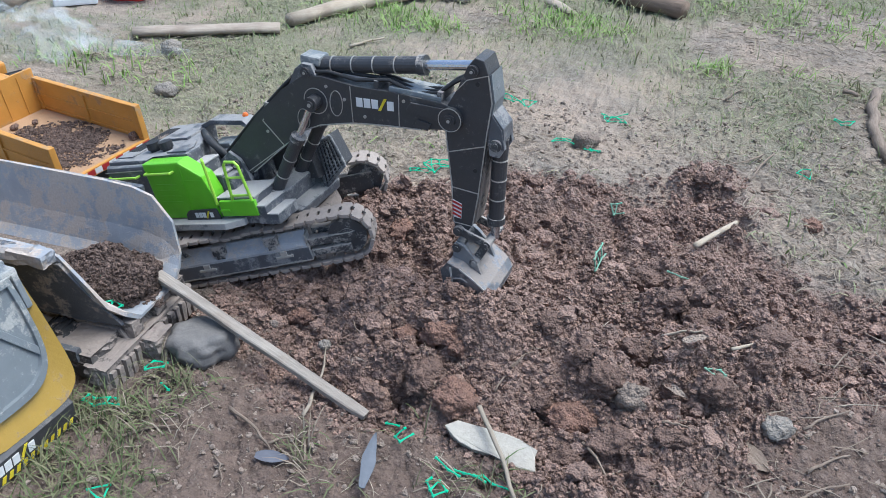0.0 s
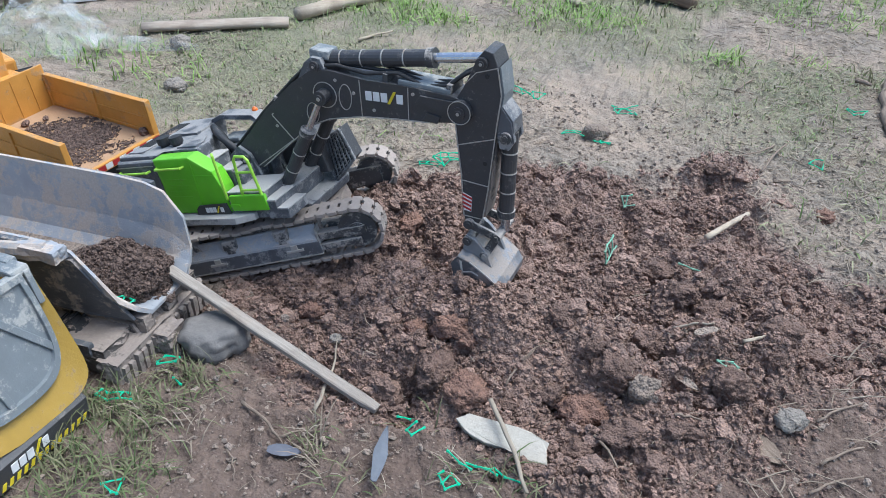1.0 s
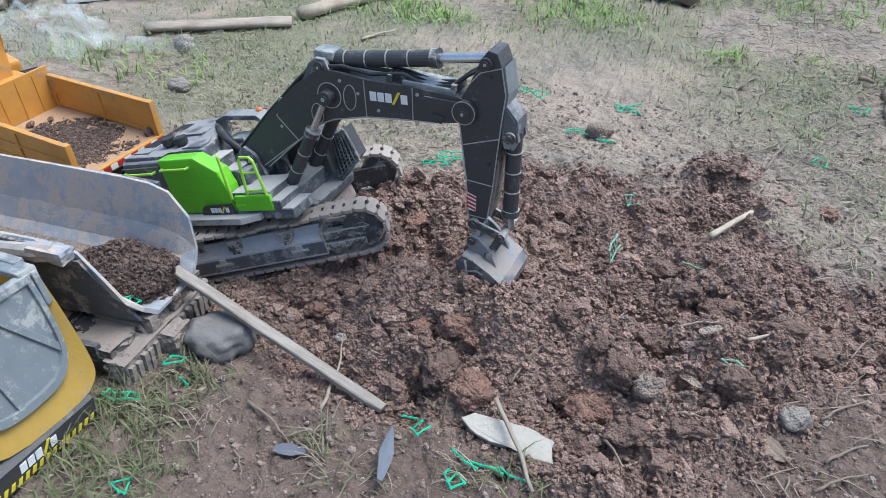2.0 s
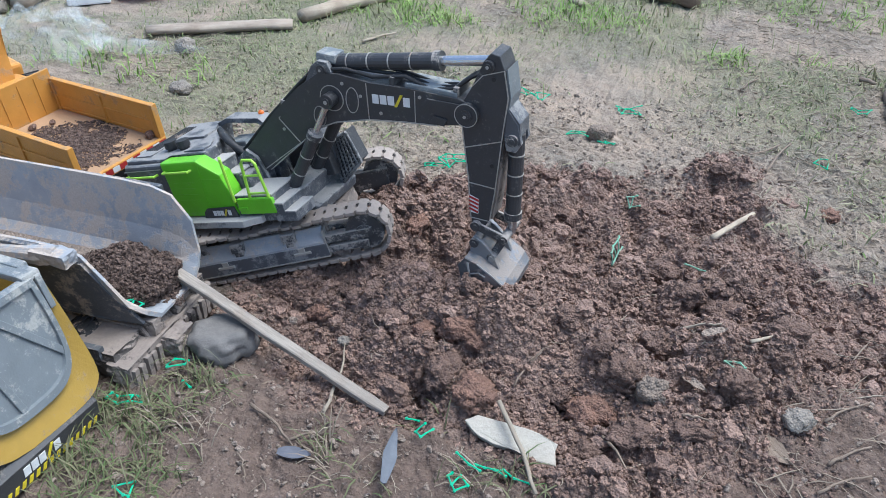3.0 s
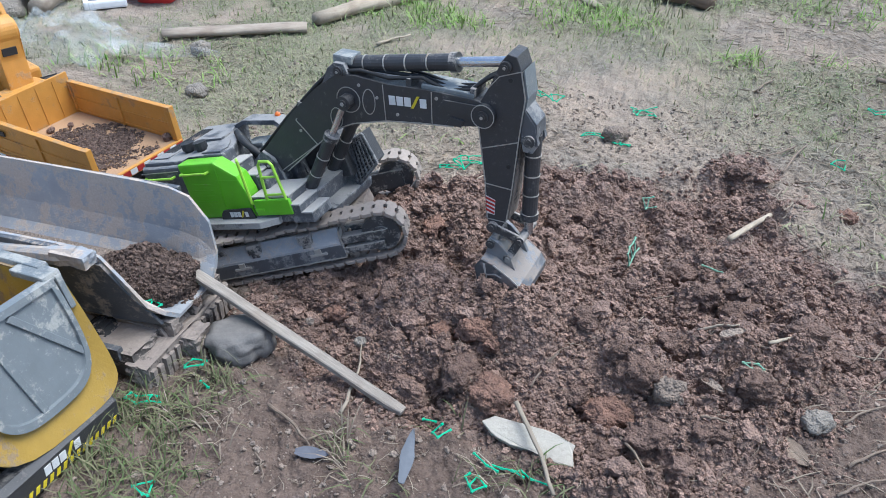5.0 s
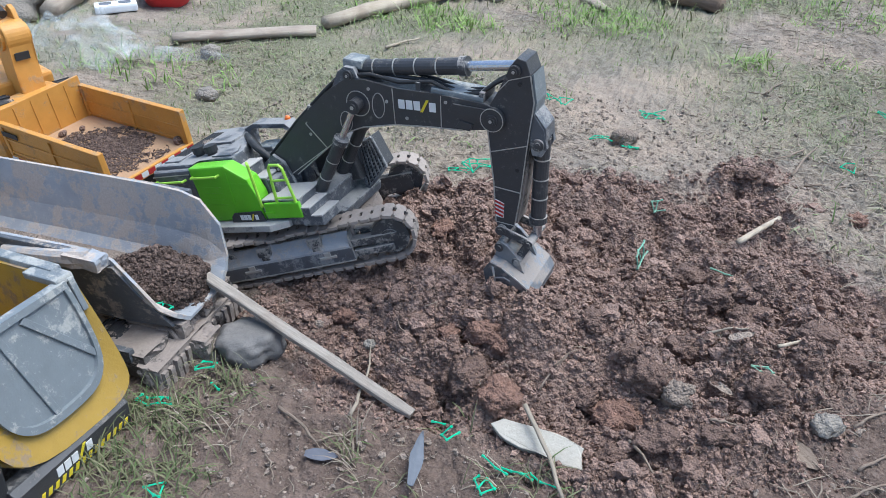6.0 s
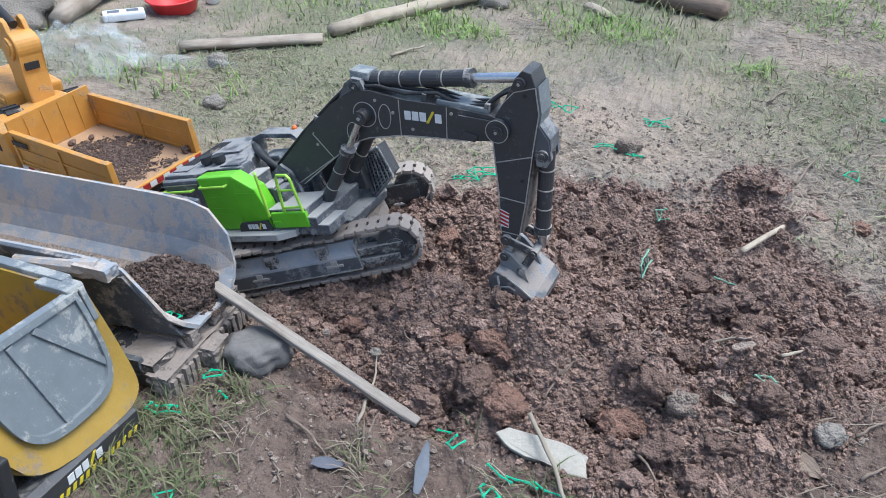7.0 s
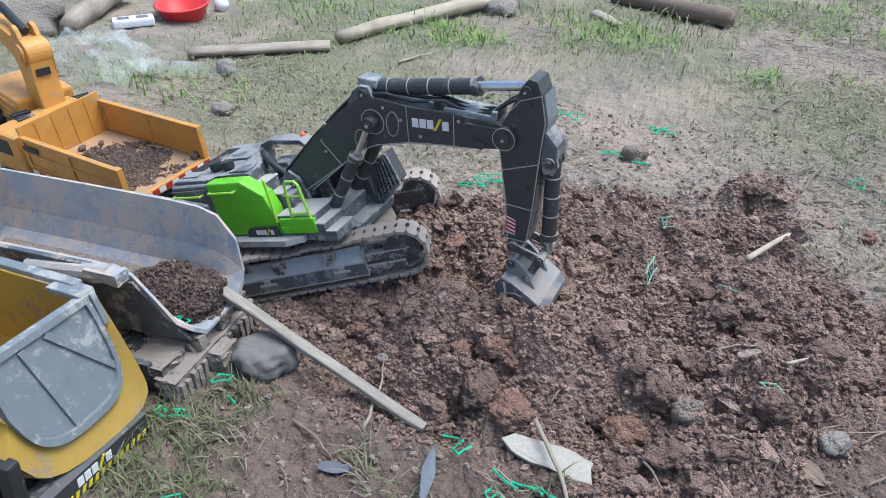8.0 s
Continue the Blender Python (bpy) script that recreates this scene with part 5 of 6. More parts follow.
x, y = scatter(170000, -0.6, 0.62, 0.66, 1.65, lambda x, y: dug_mask(x, y) * np.clip(0.55 + 1.8 * fbm(x, y, 11, 91, 3), 0.08, 1) * clear_of_machines(x, y))
s = soil_size(len(x), 0.0009, 0.0046, 2.3)
tagged(crumbs("soil_crumbs", np.stack([x, y, relief(x, y) + s * 0.45], -1), s, ICO1, SOIL), "loose brown crumbs of freshly dug soil", "soil", kind="stuff")
x, y = scatter(2600, -0.6, 0.6, 0.70, 1.6, lambda x, y: dug_mask(x, y) ** 2 * clear_of_machines(x, y) * (0.25 + np.clip(fbm(x, y, 6, 90, 3) + 0.4, 0, 1)))
s = soil_size(len(x), 0.0045, 0.013, 2.4)
tagged(crumbs("soil_lumps", np.stack([x, y, relief(x, y) + s * 0.15], -1), s, ICO2, SOIL, 0.8, 0.34), "brown lumps of dug soil", "soil", kind="stuff")
x, y = scatter(24000, -0.8, 0.7, 0.55, 1.8, lambda x, y: (1 - dug_mask(x, y)) * 0.6 * clear_of_machines(x, y))
s = soil_size(len(x), 0.0010, 0.0048, 3.5)
tagged(crumbs("dry_crumbs", np.stack([x, y, relief(x, y) + s * 0.3], -1), s, ICO1, SOIL_DRY), "dry pale crumbs on trodden earth", "soil", kind="stuff")


def lump(name, material, loc, size, label, category, turn=0.0, jag=0.35, seed=0, flat=0.0, sink=0.3, sub=ICO3, smooth=True, group="", lift=0.0, rag=0.0):
    """One rounded, dented stone or clod that sits a little in the ground."""
    v, f = sub
    p = v.copy()
    for k, (fr, am) in enumerate(((1.4, 0.5), (3.1, 0.36), (7.0, 0.24), (15.0, rag))):
        d = np.array([noise.noise(Vector(q) * fr + Vector((seed * 3.7, k * 9.1, 1.3))) for q in v])
        p = p * (1 + jag * am * d)[:, None]
    p = p * (np.array(size) / 2)
    if flat:
        p[:, 2] = np.clip(p[:, 2], -size[2] * flat, size[2] * flat)
    ob = raw(name, p, f, material, smooth)
    z = gz(*loc) + size[2] * (0.5 - sink) + lift
    ob.matrix_basis = pose(*loc, z, 0, 0, turn)
    return tagged(ob, label, category, group)


CLODS = (  # x, y, length, breadth, height, turn, what
    (-0.142, 0.878, 0.05, 0.036, 0.032, 10, "red"),
    (-0.187, 0.87, 0.032, 0.028, 0.024, 40, "red"),
    (-0.147, 0.821, 0.042, 0.06, 0.032, 10, "dry"),
    (-0.101, 0.793, 0.05, 0.05, 0.034, 0, "red"),
    (0.035, 0.827, 0.066, 0.048, 0.04, 0, "red"),
    (-0.115, 0.868, 0.03, 0.026, 0.022, 0, "red"),
    (-0.344, 0.909, 0.036, 0.028, 0.022, 30, "red"),
    (-0.065, 1.228, 0.064, 0.034, 0.026, -20, "brown"),
    (-0.091, 1.194, 0.046, 0.036, 0.026, 0, "brown"),
    (0.104, 1.12, 0.06, 0.046, 0.036, 10, "dry"),
    (0.177, 1.02, 0.08, 0.066, 0.05, 10, "brown"),
    (0.065, 0.861, 0.07, 0.06, 0.046, 0, "brown"),
    (0.098, 0.931, 0.06, 0.05, 0.044, 30, "brown"),
    (0.359, 1.395, 0.036, 0.03, 0.022, 0, "red"),
    (0.035, 0.886, 0.06, 0.044, 0.038, 0, "brown"),
    (0.088, 0.795, 0.08, 0.056, 0.04, 15, "brown"),
    (-0.008, 0.839, 0.05, 0.042, 0.034, 0, "brown"),
    (-0.262, 1.087, 0.03, 0.05, 0.026, 0, "red"),
    (0.131, 1.036, 0.06, 0.05, 0.04, 0, "brown"),
    (0.249, 0.969, 0.07, 0.05, 0.036, 0, "brown"),
    (0.192, 0.877, 0.06, 0.05, 0.034, 0, "brown"),
    (-0.056, 0.805, 0.044, 0.036, 0.03, 0, "brown"),
    (0.184, 1.471, 0.06, 0.034, 0.026, 10, "brown"),
    (-0.314, 0.941, 0.04, 0.034, 0.03, 0, "brown"),
    (-0.244, 0.88, 0.036, 0.03, 0.026, 0, "brown"),
    (-0.013, 0.931, 0.05, 0.04, 0.034, 0, "brown"),
    (0.309, 1.006, 0.06, 0.05, 0.034, 0, "brown"),
    (0.14, 0.808, 0.06, 0.044, 0.03, 0, "brown"),
    (0.036, 0.766, 0.05, 0.04, 0.03, 0, "brown"),
)
for i, (cx, cy, a, b, c, tn, what) in enumerate(CLODS):
    if what == "brown":
        a, b, c = a * 0.72, b * 0.72, c * 0.72
    lump("soil_clod", {"red": SOIL_RED, "dry": SOIL, "brown": SOIL}[what], (cx, cy), (a, b, c), {"red": "reddish clay clod in the dug soil", "dry": "pale brown clod in the dug soil", "brown": "dark brown clod of dug soil"}[what], "clod", tn, 0.75, i, group="clods of dug soil", sink=0.55, sub=ICO4, rag=0.22)

lump("river_stone", STONE, (-0.43, 0.801), (0.090, 0.074, 0.056), "flat-topped dark grey river stone beside the plank", "stone", 25, 0.40, 50, sink=0.22, flat=0.36, sub=ICO4)
lump("pebble", PALE, (-0.292, 0.863), (0.019, 0.017, 0.014), "small pale pebble on bare earth", "pebble", 0, 0.4, 51, sink=0.2)
lump("stone", PALE, (0.263, 0.867), (0.036, 0.032, 0.026), "pale angular stone at the soil's edge", "stone", 0, 0.7, 52, sink=0.3)
lump("stone", SOIL_DRY, (0.098, 0.841), (0.040, 0.034, 0.034), "pale mud-covered stone beside a hole", "stone", 0, 0.8, 53, sink=0.25)
lump("stone", PALE, (-0.923, 1.52), (0.050, 0.040, 0.034), "pale stone in trampled grass", "stone", 0, 0.6, 54)
lump("stone", PALE, (-1.036, 1.728), (0.050, 0.045, 0.042), "pale grey stone in the grass", "stone", 0, 0.5, 55)
lump("stone", PALE, (-0.526, 2.42), (0.10, 0.08, 0.06), "pale stone at the branch's end", "stone", 0, 0.5, 58)
lump("mossy_clod", SOIL_DRY, (-0.042, 1.579), (0.050, 0.040, 0.044), "dark clod with grass tufts", "clod", 0, 0.7, 56)
lump("boulder", PALE, (-1.784, 1.837), (0.34, 0.26, 0.16), "large pale grey boulder in the grass", "boulder", 0, 0.6, 57)


def heap(name, m, size, label, material, n, seed):
    """A heap of loose soil: a dented core and the crumbs that cover it."""
    v, f = ICO3
    v4 = v * (1 + 0.36 * np.array([noise.noise(Vector(q) * 2.6 + Vector((seed, 0, 0))) for q in v]))[:, None]
    core = v4 * np.array(size) * 0.92
    k = rng.integers(0, len(v), n)
    w = rng.dirichlet((1, 1, 1), n)
    tri = f[rng.integers(0, len(f), n)]
    at = np.einsum("nk,nkj->nj", w, core[tri]) * 1.03
    s = soil_size(n, 0.0012, 0.0045, 1.8)
    ob = crumbs(name, at, s, ICO1, material, 1.0, 0.42)
    bm = bmn()
    bm.from_mesh(ob.data)
    vs = [bm.verts.new(p) for p in core]
    for q in f:
        bm.faces.new([vs[i] for i in q])
    bm.to_mesh(ob.data)
    bm.free()
    ob.matrix_basis = m
    return tagged(ob, label, "soil", kind="stuff")


def in_frame(ob, x, y, z):
    return ob.matrix_basis @ Matrix.Translation((x, y, z))


heap("bed_soil", in_frame(grey_truck, -0.072, 0.004, 0.070), (0.078, 0.058, 0.040), "dark soil heaped in the grey truck bed", SOIL_DARK, 5200, 2)

# thin spread of soil in the orange truck
px, py = scatter(20000, -0.235, -0.008, -0.075, 0.078, lambda x, y: np.clip(1.5 - ((x + 0.125) / 0.115) ** 2 * 1.2 - ((y - 0.005) / 0.068) ** 2 + 1.6 * fbm(x, y, 22, 95, 3), 0, 1))
s = soil_size(len(px), 0.0007, 0.0030, 2.2)
spread = crumbs("bed_crumbs", np.stack([px, py, 0.0765 + s * 0.3], -1), s, ICO1, SOIL_DARK, 0.6)
spread.matrix_basis = orange_truck.matrix_basis
tagged(spread, "thin layer of dark soil on the orange bed floor", "soil", kind="stuff")
for k, (a, b, r) in enumerate(((-0.02, 0.072, 0.008), (-0.245, 0.0, 0.007), (-0.23, 0.03, 0.006))):
    ob = crumbs("bed_clod", np.array([[0.0, 0.0, 0.0]]), np.array([r]), ICO2, SOIL, 0.8, 0.15)
    ob.matrix_basis = in_frame(orange_truck, a, b, 0.0765 + r * 0.5)
    tagged(ob, "small dark clod on the orange bed floor", "clod", "clods in the bed")
# crumbs left on the muddy truck, mud crust
px, py = scatter(500, -0.35, -0.06, -0.05, 0.05, lambda x, y: np.full_like(x, 0.5))
s = soil_size(len(px), 0.001, 0.004, 2.0)
mudb = crumbs("dry_mud", np.stack([px, py, 0.069 + s * 0.3], -1), s, ICO1, SOIL_DRY, 0.6)
mudb.matrix_basis = grey_truck.matrix_basis
tagged(mudb, "dry mud crumbs on the grey bed floor", "soil", kind="stuff")


# ---- grass and straw ----
def blades(name, x, y, length, width, material, label, lean=0.8, z0=None):
    """Bent, tapering blades of grass in one mesh."""
    n = len(x)
    a = rng.uniform(0, math.tau, n)
    d = np.stack([np.cos(a), np.sin(a), np.zeros(n)], -1)
    sd = np.stack([-np.sin(a), np.cos(a), np.zeros(n)], -1)
    tilt = rng.uniform(0.15, 1.0, n) * lean
    zb = relief(x, y) if z0 is None else z0
    p0 = np.stack([x, y, zb - 0.001], -1)
    rows = []
    for k, (t, w) in enumerate(((0, 1.0), (0.4, 0.9), (0.75, 0.6), (1.0, 0.08))):
        bend = tilt * (0.35 + 1.1 * t)
        out, up = np.sin(np.minimum(bend, 1.62)) * t, np.cos(np.minimum(bend, 1.62)) * t
        c = p0 + d * (out * length)[:, None] + np.array([0, 0, 1]) * (np.maximum(up, 0.03) * length)[:, None]
        rows += [c + sd * (width * w / 2)[:, None], c - sd * (width * w / 2)[:, None]]
    v = np.stack(rows, 1)
    f = np.array([[0, 1, 3, 2], [2, 3, 5, 4], [4, 5, 7, 6]])
    faces = (f[None] + (np.arange(n) * 8)[:, None, None]).reshape(-1, 4)
    return tagged(raw(name, v.reshape(-1, 3), faces, material), label, "grass", kind="stuff")


def patch(cx, cy, rx, ry):
    return lambda x, y: np.clip(1.4 * (1 - ((x - cx) / rx) ** 2 - ((y - cy) / ry) ** 2), 0, 1) * np.clip(0.6 + 2.2 * fbm(x, y, 14, 33, 3), 0, 1)


def rnd(n, a, b):
    return rng.uniform(a, b, n)


near = [(-0.205, 0.692, 0.07, 0.05, 420), (-0.142, 0.72, 0.07, 0.05, 420), (-0.169, 0.664, 0.08, 0.04, 420), (-0.076, 0.691, 0.09, 0.04, 380), (-0.462, 0.696, 0.09, 0.07, 800), (-0.403, 0.75, 0.06, 0.03, 260), (-0.466, 0.621, 0.1, 0.08, 800), (-0.451, 0.57, 0.1, 0.07, 600)]
gx, gy = [], []
for cx, cy, rx, ry, n in near:
    a, b = scatter(n, cx - rx, cx + rx, cy - ry, cy + ry, patch(cx, cy, rx, ry))
    gx.append(a), gy.append(b)
gx, gy = np.concatenate(gx), np.concatenate(gy)
blades("near_grass", gx, gy, rnd(len(gx), 0.012, 0.046), rnd(len(gx), 0.0010, 0.0022), GRASS, "sparse green and yellowing grass tufts", 1.45)

x, y = scatter(120000, -2.6, 1.4, 1.15, 3.9, lambda x, y: np.clip(moss_mask(x, y) * 1.25 - 0.05, 0, 1) * clear_of_machines(x, y))
blades("lawn_grass", x, y, rnd(len(x), 0.006, 0.024), rnd(len(x), 0.0012, 0.0028), GRASS_FAR, "short trampled green grass", 1.5)
x, y = scatter(2600, -1.3, 0.8, 2.05, 3.4, lambda x, y: np.clip(fbm(x, y, 3.2, 120, 3) * 3.0 - 0.15, 0, 1))
blades("tall_grass", x, y, rnd(len(x), 0.03, 0.07), rnd(len(x), 0.0025, 0.0045), GRASS_FAR, "taller bright green grass tufts", 1.1)
x, y = scatter(3000, -1.2, 0.6, 1.15, 2.1, lambda x, y: np.clip(fbm(x, y, 4.5, 140, 3) * 2.6, 0, 1) * (1 - dug_mask(x, y)) * clear_of_machines(x, y))
blades("sparse_grass", x, y, rnd(len(x), 0.012, 0.04), rnd(len(x), 0.0018, 0.0035), GRASS_FAR, "thin patches of short grass", 1.5)

lx, ly = [], []
for cx, cy, rx, ry, n in ((-0.66, 2.16, 0.26, 0.12, 1900), (0.30, 2.10, 0.16, 0.07, 800), (-0.20, 2.30, 0.22, 0.16, 1300), (0.45, 2.62, 0.40, 0.25, 1900), (-0.36, 1.50, 0.09, 0.07, 260), (-1.1, 1.60, 0.25, 0.14, 600), (-1.0, 2.3, 0.35, 0.2, 1200)):
    a, b = scatter(n, cx - rx, cx + rx, cy - ry, cy + ry, patch(cx, cy, rx, ry))
    lx.append(a), ly.append(b)
lx, ly = np.concatenate(lx), np.concatenate(ly)
blades("lush_grass", lx, ly, rnd(len(lx), 0.015, 0.055), rnd(len(lx), 0.0018, 0.0038), LUSH, "clumps of lush bright green grass", 1.35)


def straws(name, x, y, length, width, label, lift=0.004):
    """Dry stalks lying about, each a thin three-sided rod."""
    n = len(x)
    a, e = rng.uniform(0, math.tau, n), rng.normal(0, 0.12, n)
    d = np.stack([np.cos(a) * np.cos(e), np.sin(a) * np.cos(e), np.sin(e)], -1)
    sd = np.stack([-np.sin(a), np.cos(a), np.zeros(n)], -1)
    up = np.cross(d, sd)
    c = np.stack([x, y, relief(x, y) + lift * rng.uniform(0.3, 1.0, n)], -1)
    mid = c + (sd * rng.normal(0, 0.06, (n, 1)) + up * 0.02) * length[:, None]
    ring = []
    for q, w in ((c - d * length[:, None] / 2, 0.8), (mid, 1.0), (c + d * length[:, None] / 2, 0.4)):
        for k in range(3):
            t = math.tau * k / 3
            ring.append(q + (sd * math.cos(t) + up * math.sin(t) * 0.6) * (width * w / 2)[:, None])
    v = np.stack(ring, 1)
    f = np.array([[0, 1, 4, 3], [1, 2, 5, 4], [2, 0, 3, 5], [3, 4, 7, 6], [4, 5, 8, 7], [5, 3, 6, 8]])
    faces = (f[None] + (np.arange(n) * 9)[:, None, None]).reshape(-1, 4)
    return tagged(raw(name, v.reshape(-1, 3), faces, STRAW), label, "straw", kind="stuff")


x, y = scatter(40000, -1.2, 1.3, 1.2, 3.0, lambda x, y: np.clip((0.10 + 0.9 * np.clip((x - 0.0) / 0.5, 0, 1) + 1.2 * fbm(x, y, 3, 150, 3)), 0, 1) * (1 - 0.93 * dug_mask(x, y)) * clear_of_machines(x, y))
straws("straw_litter", x, y, rnd(len(x), 0.006, 0.05), rnd(len(x), 0.0010, 0.0024), "dry straw and stalks strewn over the ground")
x, y = scatter(1500, 0.15, 0.7, 0.6, 1.3, lambda x, y: np.clip((x + (0.95 - y) * 0.8 - 0.26) / 0.12, 0, 1) * np.clip(0.6 + 2 * fbm(x, y, 6, 160, 3), 0, 1))
straws("straw_bed", x, y, rnd(len(x), 0.015, 0.075), rnd(len(x), 0.001, 0.0026), "dry straw and root fibres at the soil's edge", 0.008)
x, y = scatter(900, -0.62, 0.3, 0.55, 0.95, lambda x, y: np.clip(0.5 + 1.5 * fbm(x, y, 5, 170, 3), 0, 1) * clear_of_machines(x, y))
straws("stalk_litter", x, y, rnd(len(x), 0.006, 0.030), rnd(len(x), 0.0006, 0.0013), "short dry stalks on bare earth", 0.003)
dx, dy = [], []
for cx, cy, rx, ry, n in ((-0.211, 0.69, 0.06, 0.04, 260), (-0.125, 0.708, 0.07, 0.04, 260), (-0.176, 0.664, 0.08, 0.04, 220), (-0.41, 0.658, 0.08, 0.03, 90)):
    a, b = scatter(n, cx - rx, cx + rx, cy - ry, cy + ry, patch(cx, cy, rx, ry))
    dx.append(a), dy.append(b)
dx, dy = np.concatenate(dx), np.concatenate(dy)
blades("dead_grass", dx, dy, rnd(len(dx), 0.015, 0.055), rnd(len(dx), 0.0010, 0.0020), STRAW, "dead straw-coloured grass among the green tufts", 1.5)
x, y = scatter(60, -0.4, 0.45, 0.8, 1.5, lambda x, y: dug_mask(x, y) * 0.6)
straws("root_fibres", x, y, rnd(len(x), 0.010, 0.045), rnd(len(x), 0.0007, 0.0018), "pale root fibres in the dug soil", 0.010)


# ---- wood lying about ----
def stick_between(name, p, q, r0, r1, material, label, category, bow=0.004, squash=1.0, n=10, seed=0, knots=7, group=""):
    """A bar from p to q along its own x axis, slightly bowed, with uneven thickness."""
    p, q = Vector(p), Vector(q)
    L = (q - p).length
    m = (q - p).to_track_quat("X", "Z").to_matrix().to_4x4()
    bm = bmn()
    pts, rs = [], []
    for k in range(knots + 1):
        t = k / knots
        w = noise.noise(Vector((seed * 5.1, t * 4, 0)))
        pts.append((t * L, bow * math.sin(math.pi * t) + bow * w, bow * 0.6 * noise.noise(Vector((seed, t * 3, 7)))))
        rs.append((r0 + (r1 - r0) * t) * (1 + 0.16 * noise.noise(Vector((seed, t * 7, 3)))))
    tube(bm, pts, rs, n)
    if squash != 1.0:
        bm.transform(Matrix.Diagonal((1, 1, squash, 1)))
    ob = part(name, bm, material, None, smooth=True)
    ob.matrix_basis = Matrix.Translation(p) @ m
    return tagged(ob, label, category, group)


def make_plank():
    p, q = Vector((-0.509, 0.84, 0.078)), Vector((-0.199, 0.763, gz(-0.199, 0.763) + 0.004))
    L = (q - p).length
    bm = bmn()
    n = 14
    rows = []
    for k in range(n + 1):
        t = k / n
        w = 0.0075 * (1 + 0.10 * noise.noise(Vector((t * 6, 1, 0)))) * (1 if t < 0.93 else 0.8)
        h = 0.0042
        o = 0.002 * noise.noise(Vector((t * 3, 5, 0)))
        rows.append([bm.verts.new((t * L, a * w + o, b * h)) for a, b in ((-1, -0.7), (-0.85, -1), (0.85, -1), (1, -0.7), (1, 0.7), (0.8, 1), (0.1, 0.9), (-0.8, 1), (-1, 0.7))])
    m = len(rows[0])
    for a, b in zip(rows, rows[1:]):
        for k in range(m):
            bm.faces.new((a[k], a[(k + 1) % m], b[(k + 1) % m], b[k]))
    bm.faces.new(rows[0])
    bm.faces.new(rows[-1][::-1])
    ob = part("wooden_plank", bm, WOOD)
    ob.matrix_basis = Matrix.Translation(p) @ (q - p).to_track_quat("X", "Z").to_matrix().to_4x4()
    return tagged(ob, "narrow weathered grey plank leaning on the truck bed", "plank")


make_plank()


def on_ground(x, y, up):
    return (x, y, gz(x, y) + up)


stick_between("log", on_ground(-1.175, 1.784, 0.012), on_ground(-0.861, 1.948, 0.012), 0.022, 0.024, LOG, "flat weathered brown log in the grass", "log", 0.006, 0.5, 12, 1)
stick_between("branch", on_ground(-0.857, 1.993, 0.014), on_ground(-0.562, 2.451, 0.02), 0.020, 0.026, PALE_LOG, "pale bent branch lying in the grass", "branch", 0.02, 0.8, 12, 2)
stick_between("log", on_ground(-0.226, 2.656, 0.02), on_ground(0.124, 2.497, 0.02), 0.022, 0.027, BROWN_LOG, "dark brown log lying in the grass", "log", 0.006, 1.0, 14, 3)
stick_between("log", on_ground(-1.568, 1.825, 0.02), on_ground(-1.608, 2.127, 0.05), 0.026, 0.034, LOG, "grey leaning trunk in the grass", "log", 0.01, 1.0, 12, 4)
stick_between("wood_offcut", on_ground(-0.258, 2.481, 0.008), on_ground(-0.18, 2.394, 0.008), 0.020, 0.016, LOG, "short dark piece of wood in the grass", "wood", 0.004, 0.5, 8, 5)
stick_between("peeled_stick", on_ground(0.163, 1.194, 0.01), on_ground(0.236, 1.355, 0.012), 0.0048, 0.0042, PALE_LOG, "short pale stick on the dug soil", "stick", 0.0005, 1.0, 8, 6)
stick_between("branch", on_ground(0.53, 1.704, 0.009), on_ground(0.563, 2.07, 0.01), 0.010, 0.012, TWIG, "weathered grey branch beside the soil", "branch", 0.02, 1.0, 10, 15)

TWIGS = (  # x, y of both ends, thickness
    (-0.349, 0.716, -0.287, 0.683, 0.004),
    (-0.287, 0.683, -0.251, 0.705, 0.003),
    (-0.305, 0.691, -0.276, 0.673, 0.0025),
    (0.203, 0.933, 0.26, 0.959, 0.004),
    (0.135, 0.947, 0.153, 0.896, 0.0024),
    (-0.058, 0.816, -0.034, 0.876, 0.0022),
    (-0.047, 0.85, -0.025, 0.879, 0.0016),
    (0.052, 0.781, 0.092, 0.731, 0.0034),
    (-0.232, 0.847, -0.258, 0.877, 0.002),
    (0.123, 0.949, 0.166, 0.935, 0.003),
    (0.296, 0.82, 0.345, 0.859, 0.0034),
    (0.28, 0.776, 0.34, 0.818, 0.003),
    (0.294, 0.876, 0.351, 0.921, 0.003),
    (0.264, 1.511, 0.317, 1.659, 0.004),
    (0.285, 1.496, 0.354, 1.509, 0.004),
    (0.23, 1.905, 0.268, 1.98, 0.004),
    (-0.446, 0.634, -0.39, 0.677, 0.0034),
    (-0.332, 0.648, -0.308, 0.618, 0.002),
    (0.267, 1.912, 0.194, 1.914, 0.003),
    (-0.654, 1.897, -0.593, 1.974, 0.006),
    (0.488, 2.03, 0.516, 2.007, 0.01),
    (0.35, 1.034, 0.375, 1.034, 0.003),
    (0.133, 0.813, 0.167, 0.817, 0.0028),
    (0.297, 1.653, 0.219, 1.511, 0.003),
)
for i, (a, b, c, d, r) in enumerate(TWIGS):
    stick_between("twig", on_ground(a, b, r + 0.002), on_ground(c, d, r + 0.002), r * 0.62, r * 0.35, TWIG if i not in (3, 9, 19) else PALE_LOG, "thin dry twig lying on the earth", "twig", 0.003, 1.0, 6, 20 + i, 6, "dry twigs")
